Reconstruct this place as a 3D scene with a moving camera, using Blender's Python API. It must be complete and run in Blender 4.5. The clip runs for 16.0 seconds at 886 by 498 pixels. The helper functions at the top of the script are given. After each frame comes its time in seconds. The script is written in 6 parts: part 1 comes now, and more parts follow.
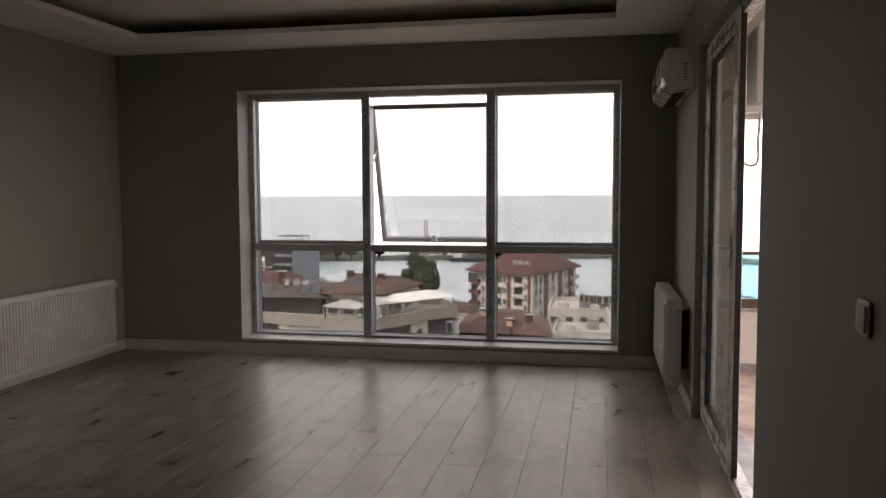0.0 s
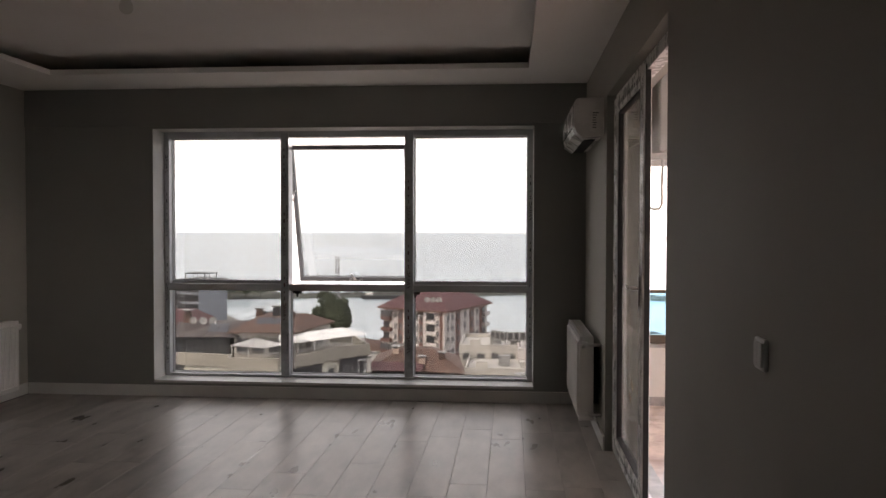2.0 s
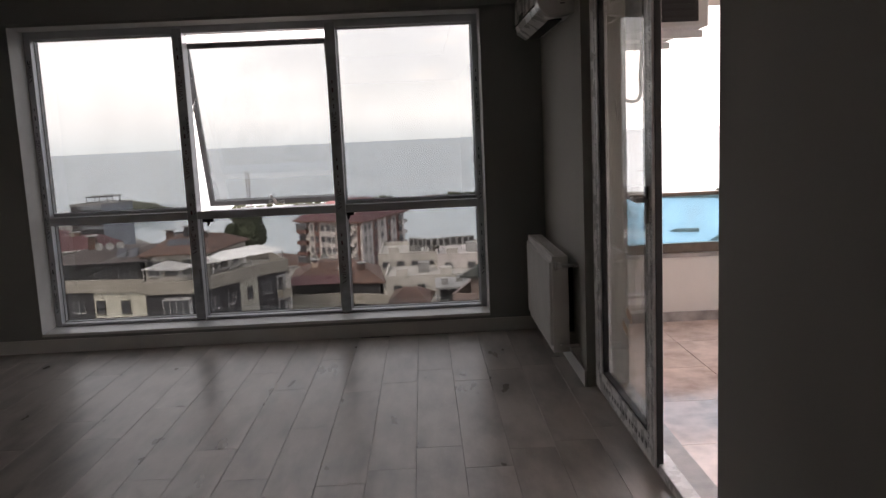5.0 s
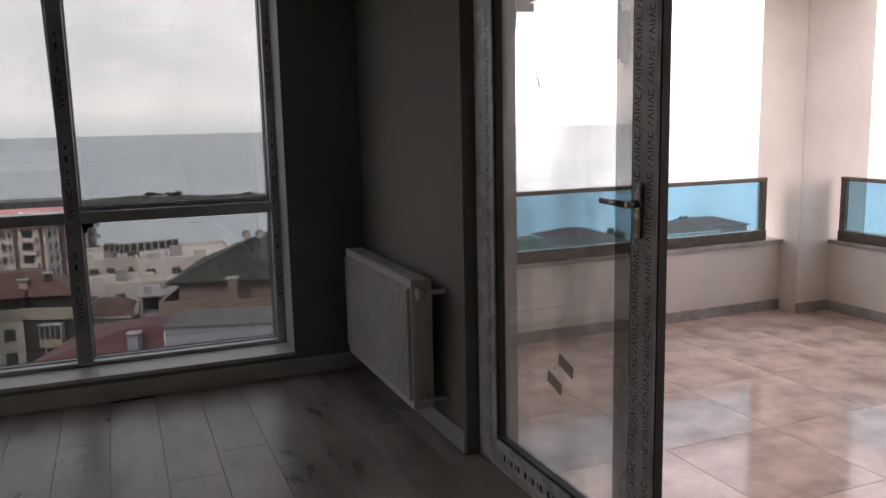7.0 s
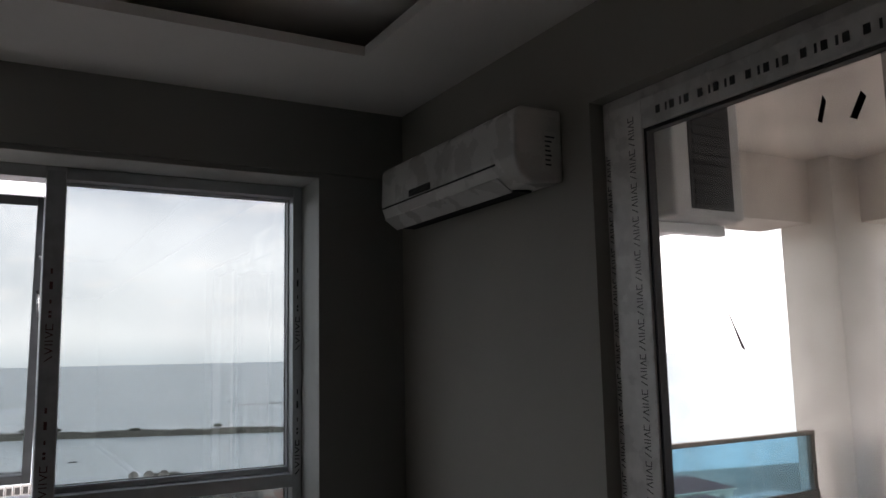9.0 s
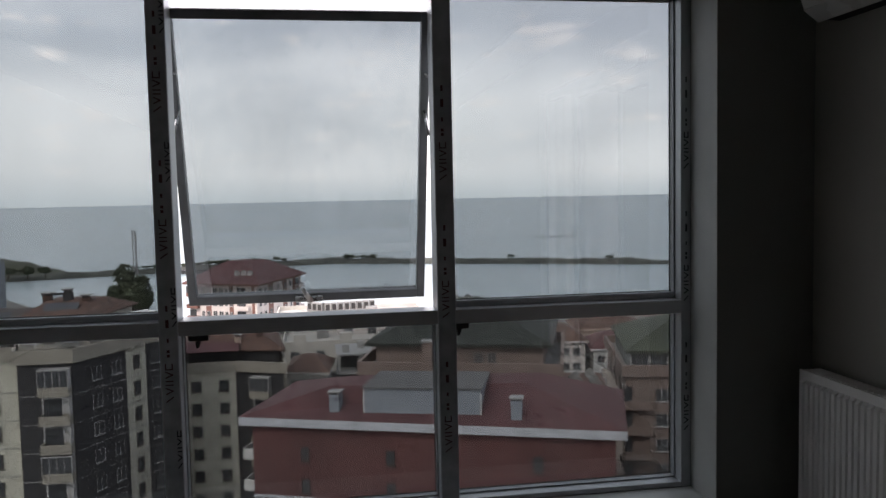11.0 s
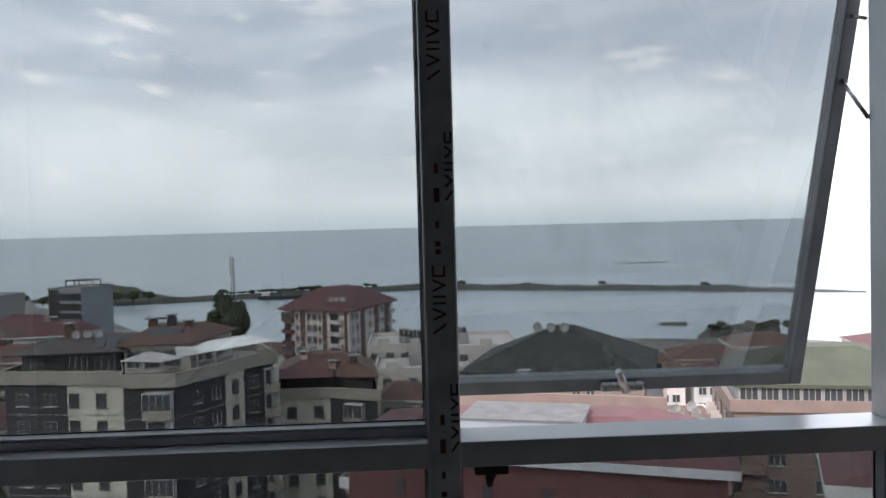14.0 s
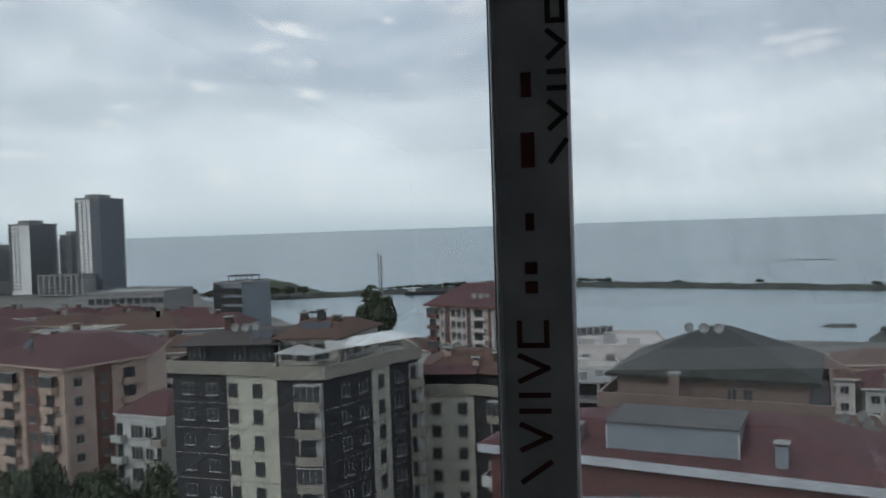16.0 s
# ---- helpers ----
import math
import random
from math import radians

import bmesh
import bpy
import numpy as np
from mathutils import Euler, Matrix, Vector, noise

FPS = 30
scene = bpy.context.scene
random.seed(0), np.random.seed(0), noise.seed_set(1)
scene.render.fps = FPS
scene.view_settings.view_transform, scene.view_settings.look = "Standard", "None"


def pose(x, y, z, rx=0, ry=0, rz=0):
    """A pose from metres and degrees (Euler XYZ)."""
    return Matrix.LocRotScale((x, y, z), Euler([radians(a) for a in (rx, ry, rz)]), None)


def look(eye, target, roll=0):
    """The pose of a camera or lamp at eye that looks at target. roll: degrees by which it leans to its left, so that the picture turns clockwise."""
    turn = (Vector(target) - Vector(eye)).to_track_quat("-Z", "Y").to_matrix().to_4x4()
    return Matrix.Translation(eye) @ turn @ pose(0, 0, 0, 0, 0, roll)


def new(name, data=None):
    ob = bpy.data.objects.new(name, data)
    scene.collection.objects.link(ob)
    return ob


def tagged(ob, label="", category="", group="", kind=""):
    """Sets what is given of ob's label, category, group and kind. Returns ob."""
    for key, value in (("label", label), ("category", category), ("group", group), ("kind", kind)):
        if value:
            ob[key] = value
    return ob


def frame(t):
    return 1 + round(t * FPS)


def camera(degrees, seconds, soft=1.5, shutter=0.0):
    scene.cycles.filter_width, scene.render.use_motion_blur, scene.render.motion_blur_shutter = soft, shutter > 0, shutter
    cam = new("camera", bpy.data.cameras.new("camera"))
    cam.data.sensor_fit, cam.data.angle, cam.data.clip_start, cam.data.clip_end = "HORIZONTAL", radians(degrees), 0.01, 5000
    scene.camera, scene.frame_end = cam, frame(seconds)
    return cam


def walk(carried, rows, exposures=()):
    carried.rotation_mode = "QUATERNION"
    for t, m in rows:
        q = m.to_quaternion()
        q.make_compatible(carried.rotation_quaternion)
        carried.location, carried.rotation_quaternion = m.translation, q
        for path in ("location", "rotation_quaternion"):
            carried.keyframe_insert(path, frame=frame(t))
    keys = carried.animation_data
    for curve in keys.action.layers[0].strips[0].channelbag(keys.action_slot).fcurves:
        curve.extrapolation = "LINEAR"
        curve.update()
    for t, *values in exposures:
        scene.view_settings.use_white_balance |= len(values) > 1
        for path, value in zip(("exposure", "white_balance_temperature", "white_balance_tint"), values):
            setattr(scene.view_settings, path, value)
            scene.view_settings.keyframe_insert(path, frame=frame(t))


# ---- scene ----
cam = camera(58.2, 16.0)
PATH = [
    (0, (-0.604, -7.074, 1.475), (-0.99, -5.117, 1.333), -0.2),
    (0.5, (-0.582, -7.097, 1.482), (-0.93, -5.13, 1.384), -0.5),
    (1, (-0.542, -7.125, 1.481), (-0.898, -5.16, 1.377), -1.3),
    (1.5, (-0.586, -7.157, 1.49), (-0.88, -5.183, 1.37), -1.0),
    (2, (-0.645, -7.194, 1.5), (-0.813, -5.201, 1.451), 0.1),
    (2.5, (-0.669, -7.22, 1.514), (-0.747, -5.223, 1.59), 0.9),
    (3, (-0.671, -7.181, 1.5), (-0.69, -5.182, 1.542), 0.7),
    (3.2, (-0.657, -7.124, 1.48), (-0.661, -5.124, 1.45), 0.4),
    (5.3, (-0.955, -5.99, 1.503), (-0.877, -4.012, 1.216), -3.8),
    (5.5, (-0.99, -5.812, 1.467), (-0.814, -3.838, 1.201), -3.7),
    (6, (-1.095, -5.495, 1.455), (-0.661, -3.564, 1.165), -2.9),
    (6.5, (-1.235, -5.151, 1.435), (-0.6, -3.284, 1.103), -2.3),
    (7, (-1.319, -4.767, 1.423), (-0.574, -2.937, 1.114), -1.3),
    (7.5, (-1.487, -4.472, 1.493), (-0.626, -2.667, 1.461), -0.1),
    (8, (-1.644, -4.194, 1.576), (-0.678, -2.456, 1.792), -1.2),
    (8.2, (-1.677, -4.096, 1.577), (-0.693, -2.376, 1.85), -1.3),
    (10.3, (-1.995, -3.575, 1.482), (-1.125, -1.775, 1.562), -0.5),
    (10.5, (-2.049, -3.531, 1.491), (-1.322, -1.668, 1.48), -0.2),
    (11, (-2.088, -3.399, 1.487), (-1.778, -1.428, 1.352), -1.2),
    (11.5, (-2.207, -3.252, 1.491), (-2.095, -1.261, 1.331), -0.8),
    (12, (-2.426, -3.069, 1.488), (-2.372, -1.075, 1.344), -0.4),
    (12.5, (-2.604, -2.849, 1.492), (-2.454, -0.858, 1.385), -0.9),
    (13, (-2.673, -2.517, 1.491), (-2.479, -0.528, 1.418), -1.8),
    (13.5, (-2.706, -2.217, 1.493), (-2.536, -0.225, 1.428), -1.8),
    (14, (-2.774, -1.914, 1.51), (-2.681, 0.083, 1.446), -1.5),
    (14.5, (-2.758, -1.595, 1.494), (-2.949, 0.396, 1.453), -1.2),
    (15, (-2.687, -1.264, 1.492), (-3.097, 0.694, 1.465), -0.8),
    (15.5, (-2.695, -1.013, 1.507), (-3.095, 0.947, 1.471), -1.1),
    (16, (-2.681, -0.841, 1.508), (-2.949, 1.14, 1.446), -1.9),
]
EXPOSURE = [(0.0, 2.3, 8500, 28), (1.5, 2.4, 8500, 28), (3.2, 2.62, 8500, 28), (5.3, 1.72, 8000, 27), (7.0, 1.44, 7850, 27), (8.2, 1.66, 7350, 21), (10.5, 1.4, 7250, 20), (11.0, 1.17, 7200, 20), (11.6, 1.22, 7150, 19), (12.5, 1.34, 6950, 18), (14.0, 1.3, 6850, 16), (15.0, 1.5, 6800, 15), (15.5, 1.38, 6750, 14), (16.0, 1.3, 6700, 14)]
walk(cam, [(t, look(eye, target, roll)) for t, eye, target, roll in PATH], EXPOSURE)

# ---- light and exposure ----
SUN_AZ, SUN_EL = 215.0, 38.0  # degrees clockwise from +y, and above the horizon
world = bpy.data.worlds.new("overcast_sky")
scene.world = world
world.use_nodes = True
wn = world.node_tree.nodes
wl = world.node_tree.links
wn.clear()
w_out = wn.new("ShaderNodeOutputWorld")
w_bg = wn.new("ShaderNodeBackground")
w_bg.inputs["Strength"].default_value = 0.15
w_sky = wn.new("ShaderNodeTexSky")
w_sky.sky_type = 'NISHITA'
w_sky.sun_disc = False
w_sky.sun_elevation = radians(SUN_EL)
w_sky.sun_rotation = radians(SUN_AZ)
w_sky.dust_density = 3.0
w_co = wn.new("ShaderNodeTexCoord")
w_map = wn.new("ShaderNodeMapping")
w_map.inputs["Scale"].default_value = (1.0, 1.0, 3.4)
w_map.inputs["Location"].default_value = (0.35, 0.1, 0.2)
w_n1 = wn.new("ShaderNodeTexNoise")
w_n1.inputs["Scale"].default_value = 2.9
w_n1.inputs["Detail"].default_value = 5.0
w_n1.inputs["Roughness"].default_value = 0.5
w_n1.inputs["Distortion"].default_value = 0.25
w_r1 = wn.new("ShaderNodeValToRGB")
w_r1.color_ramp.elements[0].position = 0.40
w_r1.color_ramp.elements[0].color = (6.3, 7.0, 7.9, 1)
w_r1.color_ramp.elements[1].position = 0.64
w_r1.color_ramp.elements[1].color = (11.0, 11.5, 12.1, 1)
w_n2 = wn.new("ShaderNodeTexNoise")
w_n2.inputs["Scale"].default_value = 13.0
w_n2.inputs["Detail"].default_value = 6.0
w_n2.inputs["Roughness"].default_value = 0.58
w_puff = wn.new("ShaderNodeMapRange")
w_puff.inputs["From Min"].default_value = 0.57
w_puff.inputs["From Max"].default_value = 0.74
w_puff.inputs["To Max"].default_value = 0.75
w_m3 = wn.new("ShaderNodeMix")
w_m3.data_type = 'RGBA'
w_m3.inputs["B"].default_value = (15.5, 14.4, 13.8, 1)
w_sep = wn.new("ShaderNodeSeparateXYZ")
w_hz = wn.new("ShaderNodeMapRange")
w_hz.inputs["From Min"].default_value = 0.0
w_hz.inputs["From Max"].default_value = 0.2
w_hz.inputs["To Min"].default_value = 0.85
w_hz.inputs["To Max"].default_value = 0.0
w_m1 = wn.new("ShaderNodeMix")
w_m1.data_type = 'RGBA'
w_m1.inputs["Factor"].default_value = 0.86
w_m2 = wn.new("ShaderNodeMix")
w_m2.data_type = 'RGBA'
w_m2.inputs["B"].default_value = (8.9, 9.4, 9.7, 1)
wl.new(w_co.outputs["Generated"], w_map.inputs["Vector"])
wl.new(w_map.outputs["Vector"], w_n1.inputs["Vector"])
wl.new(w_n1.outputs["Fac"], w_r1.inputs["Fac"])
wl.new(w_map.outputs["Vector"], w_n2.inputs["Vector"])
wl.new(w_n2.outputs["Fac"], w_puff.inputs["Value"])
wl.new(w_puff.outputs["Result"], w_m3.inputs["Factor"])
wl.new(w_r1.outputs["Color"], w_m3.inputs["A"])
wl.new(w_sky.outputs["Color"], w_m1.inputs["A"])
wl.new(w_m3.outputs["Result"], w_m1.inputs["B"])
wl.new(w_co.outputs["Generated"], w_sep.inputs["Vector"])
wl.new(w_sep.outputs["Z"], w_hz.inputs["Value"])
wl.new(w_hz.outputs["Result"], w_m2.inputs["Factor"])
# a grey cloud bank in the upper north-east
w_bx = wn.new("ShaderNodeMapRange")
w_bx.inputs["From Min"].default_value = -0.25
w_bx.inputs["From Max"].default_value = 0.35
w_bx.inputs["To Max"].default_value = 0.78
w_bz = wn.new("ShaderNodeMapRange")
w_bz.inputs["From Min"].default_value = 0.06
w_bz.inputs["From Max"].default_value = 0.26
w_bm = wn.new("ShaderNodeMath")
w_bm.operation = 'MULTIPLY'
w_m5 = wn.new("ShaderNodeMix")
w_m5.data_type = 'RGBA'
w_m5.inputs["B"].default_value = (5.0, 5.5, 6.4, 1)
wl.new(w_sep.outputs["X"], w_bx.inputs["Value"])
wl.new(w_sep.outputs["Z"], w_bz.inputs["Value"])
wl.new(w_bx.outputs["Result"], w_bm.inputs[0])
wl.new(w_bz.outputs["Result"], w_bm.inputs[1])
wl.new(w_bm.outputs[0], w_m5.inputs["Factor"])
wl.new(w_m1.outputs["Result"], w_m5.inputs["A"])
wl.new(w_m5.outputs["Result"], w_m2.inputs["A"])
w_low = wn.new("ShaderNodeMapRange")
w_low.inputs["From Min"].default_value = -0.004
w_low.inputs["From Max"].default_value = 0.03
w_low.inputs["To Min"].default_value = 0.78
w_low.inputs["To Max"].default_value = 0.0
w_m4 = wn.new("ShaderNodeMix")
w_m4.data_type = 'RGBA'
w_m4.inputs["B"].default_value = (5.6, 6.5, 7.1, 1)
wl.new(w_sep.outputs["Z"], w_low.inputs["Value"])
wl.new(w_low.outputs["Result"], w_m4.inputs["Factor"])
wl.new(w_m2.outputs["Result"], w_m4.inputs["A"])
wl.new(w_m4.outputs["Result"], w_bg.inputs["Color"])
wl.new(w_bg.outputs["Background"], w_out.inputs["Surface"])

sun = new("sun", bpy.data.lights.new("sun", 'SUN'))
sun.data.energy = 1.1
sun.data.angle = radians(14)
sun.data.color = (1.0, 0.95, 0.88)
_sa, _se = radians(SUN_AZ), radians(SUN_EL)
sun.matrix_world = look((0, 0, 80), (-80 * math.sin(_sa) * math.cos(_se), -80 * math.cos(_sa) * math.cos(_se), 80 - 80 * math.sin(_se)))


# ---- materials ----
def paint(name, col, rough=0.6, metal=0.0, scale=6.0, vary=0.12, bump=0.05, fine=90.0, tone=None, spec=0.5, island=0.0, stretch=(1, 1, 1), contrast=(0.3, 0.7)):
    """A surface with two scales of variation, fine relief, and a random tone per piece."""
    m = bpy.data.materials.new(name)
    m.use_nodes = True
    n, l = m.node_tree.nodes, m.node_tree.links
    b = n["Principled BSDF"]
    co = n.new("ShaderNodeTexCoord")
    mp = n.new("ShaderNodeMapping")
    mp.inputs["Scale"].default_value = stretch
    big = n.new("ShaderNodeTexNoise")
    big.inputs["Scale"].default_value = scale
    big.inputs["Detail"].default_value = 5
    small = n.new("ShaderNodeTexNoise")
    small.inputs["Scale"].default_value = fine
    small.inputs["Detail"].default_value = 4
    ramp = n.new("ShaderNodeValToRGB")
    dark = tone or tuple(c * (1 - 2 * vary) for c in col)
    ramp.color_ramp.elements[0].position, ramp.color_ramp.elements[1].position = contrast
    ramp.color_ramp.elements[0].color = (*dark, 1)
    ramp.color_ramp.elements[1].color = (*(min(1, c * (1 + vary * 0.6)) for c in col), 1)
    l.new(co.outputs["Object"], mp.inputs["Vector"])
    l.new(mp.outputs["Vector"], big.inputs["Vector"])
    l.new(mp.outputs["Vector"], small.inputs["Vector"])
    l.new(big.outputs["Fac"], ramp.inputs["Fac"])
    hsv = n.new("ShaderNodeHueSaturation")
    l.new(ramp.outputs["Color"], hsv.inputs["Color"])
    ma = n.new("ShaderNodeMath")
    ma.operation = 'MULTIPLY_ADD'
    ma.inputs[1].default_value = vary * 0.8
    ma.inputs[2].default_value = 1.0 - vary * 0.4
    l.new(small.outputs["Fac"], ma.inputs[0])
    last = ma.outputs[0]
    if island:
        oi = n.new("ShaderNodeObjectInfo")
        mb = n.new("ShaderNodeMath")
        mb.operation = 'MULTIPLY_ADD'
        mb.inputs[1].default_value = island
        mb.inputs[2].default_value = 1.0 - island * 0.5
        l.new(oi.outputs["Random"], mb.inputs[0])
        mc = n.new("ShaderNodeMath")
        mc.operation = 'MULTIPLY'
        l.new(last, mc.inputs[0])
        l.new(mb.outputs[0], mc.inputs[1])
        last = mc.outputs[0]
        ad = n.new("ShaderNodeVectorMath")
        ad.operation = 'ADD'
        sc = n.new("ShaderNodeVectorMath")
        sc.operation = 'SCALE'
        sc.inputs[0].default_value = (17.0, 31.0, 11.0)
        l.new(oi.outputs["Random"], sc.inputs["Scale"])
        l.new(mp.outputs["Vector"], ad.inputs[0])
        l.new(sc.outputs["Vector"], ad.inputs[1])
        l.new(ad.outputs["Vector"], big.inputs["Vector"])
        l.new(ad.outputs["Vector"], small.inputs["Vector"])
    l.new(last, hsv.inputs["Value"])
    l.new(hsv.outputs["Color"], b.inputs["Base Color"])
    rr = n.new("ShaderNodeMapRange")
    rr.inputs["To Min"].default_value = max(0.02, rough - 0.1)
    rr.inputs["To Max"].default_value = min(1.0, rough + 0.1)
    l.new(big.outputs["Fac"], rr.inputs["Value"])
    l.new(rr.outputs["Result"], b.inputs["Roughness"])
    b.inputs["Metallic"].default_value = metal
    b.inputs["Specular IOR Level"].default_value = spec
    if bump:
        bp = n.new("ShaderNodeBump")
        bp.inputs["Strength"].default_value = min(1.0, bump * 4)
        bp.inputs["Distance"].default_value = 0.004
        l.new(small.outputs["Fac"], bp.inputs["Height"])
        l.new(bp.outputs["Normal"], b.inputs["Normal"])
    return m


def glass(name, tint, gloss=0.02, ior=1.45, smudge_veil=0.0):
    """A pane: tinted clear glass with a mirror-like face, faint smears and a pale haze veil."""
    m = bpy.data.materials.new(name)
    m.use_nodes = True
    n, l = m.node_tree.nodes, m.node_tree.links
    n.remove(n["Principled BSDF"])
    tr = n.new("ShaderNodeBsdfTransparent")
    tr.inputs["Color"].default_value = (*tint, 1)
    gl = n.new("ShaderNodeBsdfGlossy")
    gl.inputs["Roughness"].default_value = gloss
    lw = n.new("ShaderNodeLayerWeight")
    lw.inputs["Blend"].default_value = 0.5
    pw = n.new("ShaderNodeMath")
    pw.operation = 'POWER'
    pw.inputs[1].default_value = 4.0
    fr = n.new("ShaderNodeMath")
    fr.operation = 'MULTIPLY_ADD'
    fr.inputs[1].default_value = 0.6
    fr.inputs[2].default_value = ((ior - 1) / (ior + 1)) ** 2
    mx = n.new("ShaderNodeMixShader")
    l.new(lw.outputs["Facing"], pw.inputs[0])
    l.new(pw.outputs[0], fr.inputs[0])
    l.new(fr.outputs[0], mx.inputs["Fac"])
    l.new(tr.outputs["BSDF"], mx.inputs[1])
    l.new(gl.outputs["BSDF"], mx.inputs[2])
    out = n["Material Output"]
    if smudge_veil:
        co = n.new("ShaderNodeTexCoord")
        mp = n.new("ShaderNodeMapping")
        mp.inputs["Scale"].default_value = (1.5, 1.5, 0.8)
        no = n.new("ShaderNodeTexNoise")
        no.inputs["Scale"].default_value = 2.5
        no.inputs["Detail"].default_value = 8
        rp = n.new("ShaderNodeMapRange")
        rp.inputs["From Min"].default_value = 0.38
        rp.inputs["From Max"].default_value = 0.8
        rp.inputs["To Max"].default_value = smudge_veil
        df = n.new("ShaderNodeBsdfDiffuse")
        df.inputs["Color"].default_value = (0.6, 0.6, 0.6, 1)
        m2 = n.new("ShaderNodeMixShader")
        l.new(co.outputs["Object"], mp.inputs["Vector"])
        l.new(mp.outputs["Vector"], no.inputs["Vector"])
        l.new(no.outputs["Fac"], rp.inputs["Value"])
        l.new(rp.outputs["Result"], m2.inputs["Fac"])
        l.new(mx.outputs["Shader"], m2.inputs[1])
        l.new(df.outputs["BSDF"], m2.inputs[2])
        l.new(m2.outputs["Shader"], out.inputs["Surface"])
    else:
        l.new(mx.outputs["Shader"], out.inputs["Surface"])
    return m


# side walls in a paler, warmer grey; window wall and beam darker and greener
M_WALL_LIGHT = paint("paler_wall_grey", (0.365, 0.357, 0.322), 0.72, scale=1.2, vary=0.05, bump=0.03, fine=260)
M_WALL = paint("darker_wall_grey", (0.26, 0.27, 0.253), 0.55, scale=1.2, vary=0.05, bump=0.03, fine=260)
M_CEIL = paint("white_ceiling_paint", (0.86, 0.85, 0.83), 0.8, scale=1.0, vary=0.03, bump=0.02, fine=200)
M_BASE = paint("white_skirting", (0.66, 0.66, 0.64), 0.4, scale=3, vary=0.06, bump=0.02)
M_SILL = paint("white_stone_sill", (0.68, 0.68, 0.66), 0.35, scale=5, vary=0.08, bump=0.02)
M_REVEAL = paint("pale_reveal_paint", (0.58, 0.585, 0.57), 0.5, scale=3, vary=0.08, bump=0.03)
M_PLANK = paint("grey_oak_laminate", (0.38, 0.348, 0.318), 0.31, scale=3.6, vary=0.2, bump=0.02, fine=40, tone=(0.19, 0.171, 0.155), spec=0.9, island=0.24, stretch=(1.8, 0.6, 1), contrast=(0.26, 0.60))
M_JOINT = paint("dark_joint", (0.07, 0.065, 0.06), 0.8)
# one window metal: frame grey raised, sash grey lowered, to offset the light on each
M_ALU = paint("grey_aluminium", (0.54, 0.565, 0.59), 0.34, metal=0.35, scale=9, vary=0.05, bump=0.008)
M_ALU_SASH = paint("darkened_sash_aluminium", (0.24, 0.252, 0.262), 0.42, metal=0.25, scale=9, vary=0.12, bump=0.02)
M_FILM = paint("grey_protective_film", (0.42, 0.445, 0.47), 0.4, scale=14, vary=0.14, bump=0.05, fine=60)
M_FILM_W = paint("pale_protective_film", (0.78, 0.775, 0.765), 0.28, scale=14, vary=0.09, bump=0.05, fine=60)
M_PVC = paint("white_plastic", (0.74, 0.74, 0.73), 0.35, scale=8, vary=0.06, bump=0.01)
M_RUBBER = paint("black_gasket", (0.02, 0.02, 0.022), 0.6, scale=30, vary=0.1)
M_PRINT_RED = paint("dark_red_print", (0.09, 0.02, 0.022), 0.5, scale=20, vary=0.15)
M_PRINT_GREY = paint("grey_print", (0.10, 0.10, 0.11), 0.5, scale=20, vary=0.2)
M_PRINT_BLK = paint("dark_print", (0.035, 0.035, 0.04), 0.5, scale=20, vary=0.15)
M_RAD = paint("white_radiator_enamel", (0.78, 0.775, 0.755), 0.32, scale=4, vary=0.05, bump=0.01)
# near-black: painted shade of gaps and openings, also plain dark parts
M_DARK = paint("shade_and_black_parts", (0.025, 0.025, 0.025), 0.8)
M_CHROME = paint("brushed_metal", (0.5, 0.5, 0.5), 0.28, metal=0.9, scale=20, vary=0.1)
M_GLASS = glass("grey_tinted_glass", (0.483, 0.513, 0.522), ior=1.95, smudge_veil=0.05)
M_GLASS_DOOR = glass("door_glass", (0.86, 0.87, 0.865), smudge_veil=0.30)
# the pale diffuse share here is a haze veil lifting the dark things behind
M_GLASS_BLUE = glass("blue_balustrade_glass", (0.48, 0.68, 0.77), smudge_veil=0.16)
M_TILE = paint("beige_marble_tile", (0.76, 0.59, 0.52), 0.12, scale=5, vary=0.22, bump=0.01, fine=30, tone=(0.52, 0.38, 0.32), island=0.12, contrast=(0.3, 0.62))
M_STUCCO = paint("cream_render", (0.80, 0.745, 0.69), 0.8, scale=2, vary=0.06, bump=0.12, fine=160)
M_BRONZE = paint("bronze_anodised_rail", (0.16, 0.125, 0.10), 0.35, metal=0.6, scale=15, vary=0.12)
M_STONE = paint("grey_marble_coping", (0.42, 0.38, 0.36), 0.35, scale=9, vary=0.2)
M_TEAL = paint("unit_grey_metal", (0.62, 0.63, 0.62), 0.4, scale=6, vary=0.06)
M_PLASTIC = paint("white_unit_plastic", (0.64, 0.64, 0.625), 0.28, scale=6, vary=0.04)
M_SOCKET = paint("dark_socket_plastic", (0.07, 0.065, 0.06), 0.5, scale=20, vary=0.1)
M_BULB = glass("clear_bulb_glass", (0.9, 0.9, 0.88))


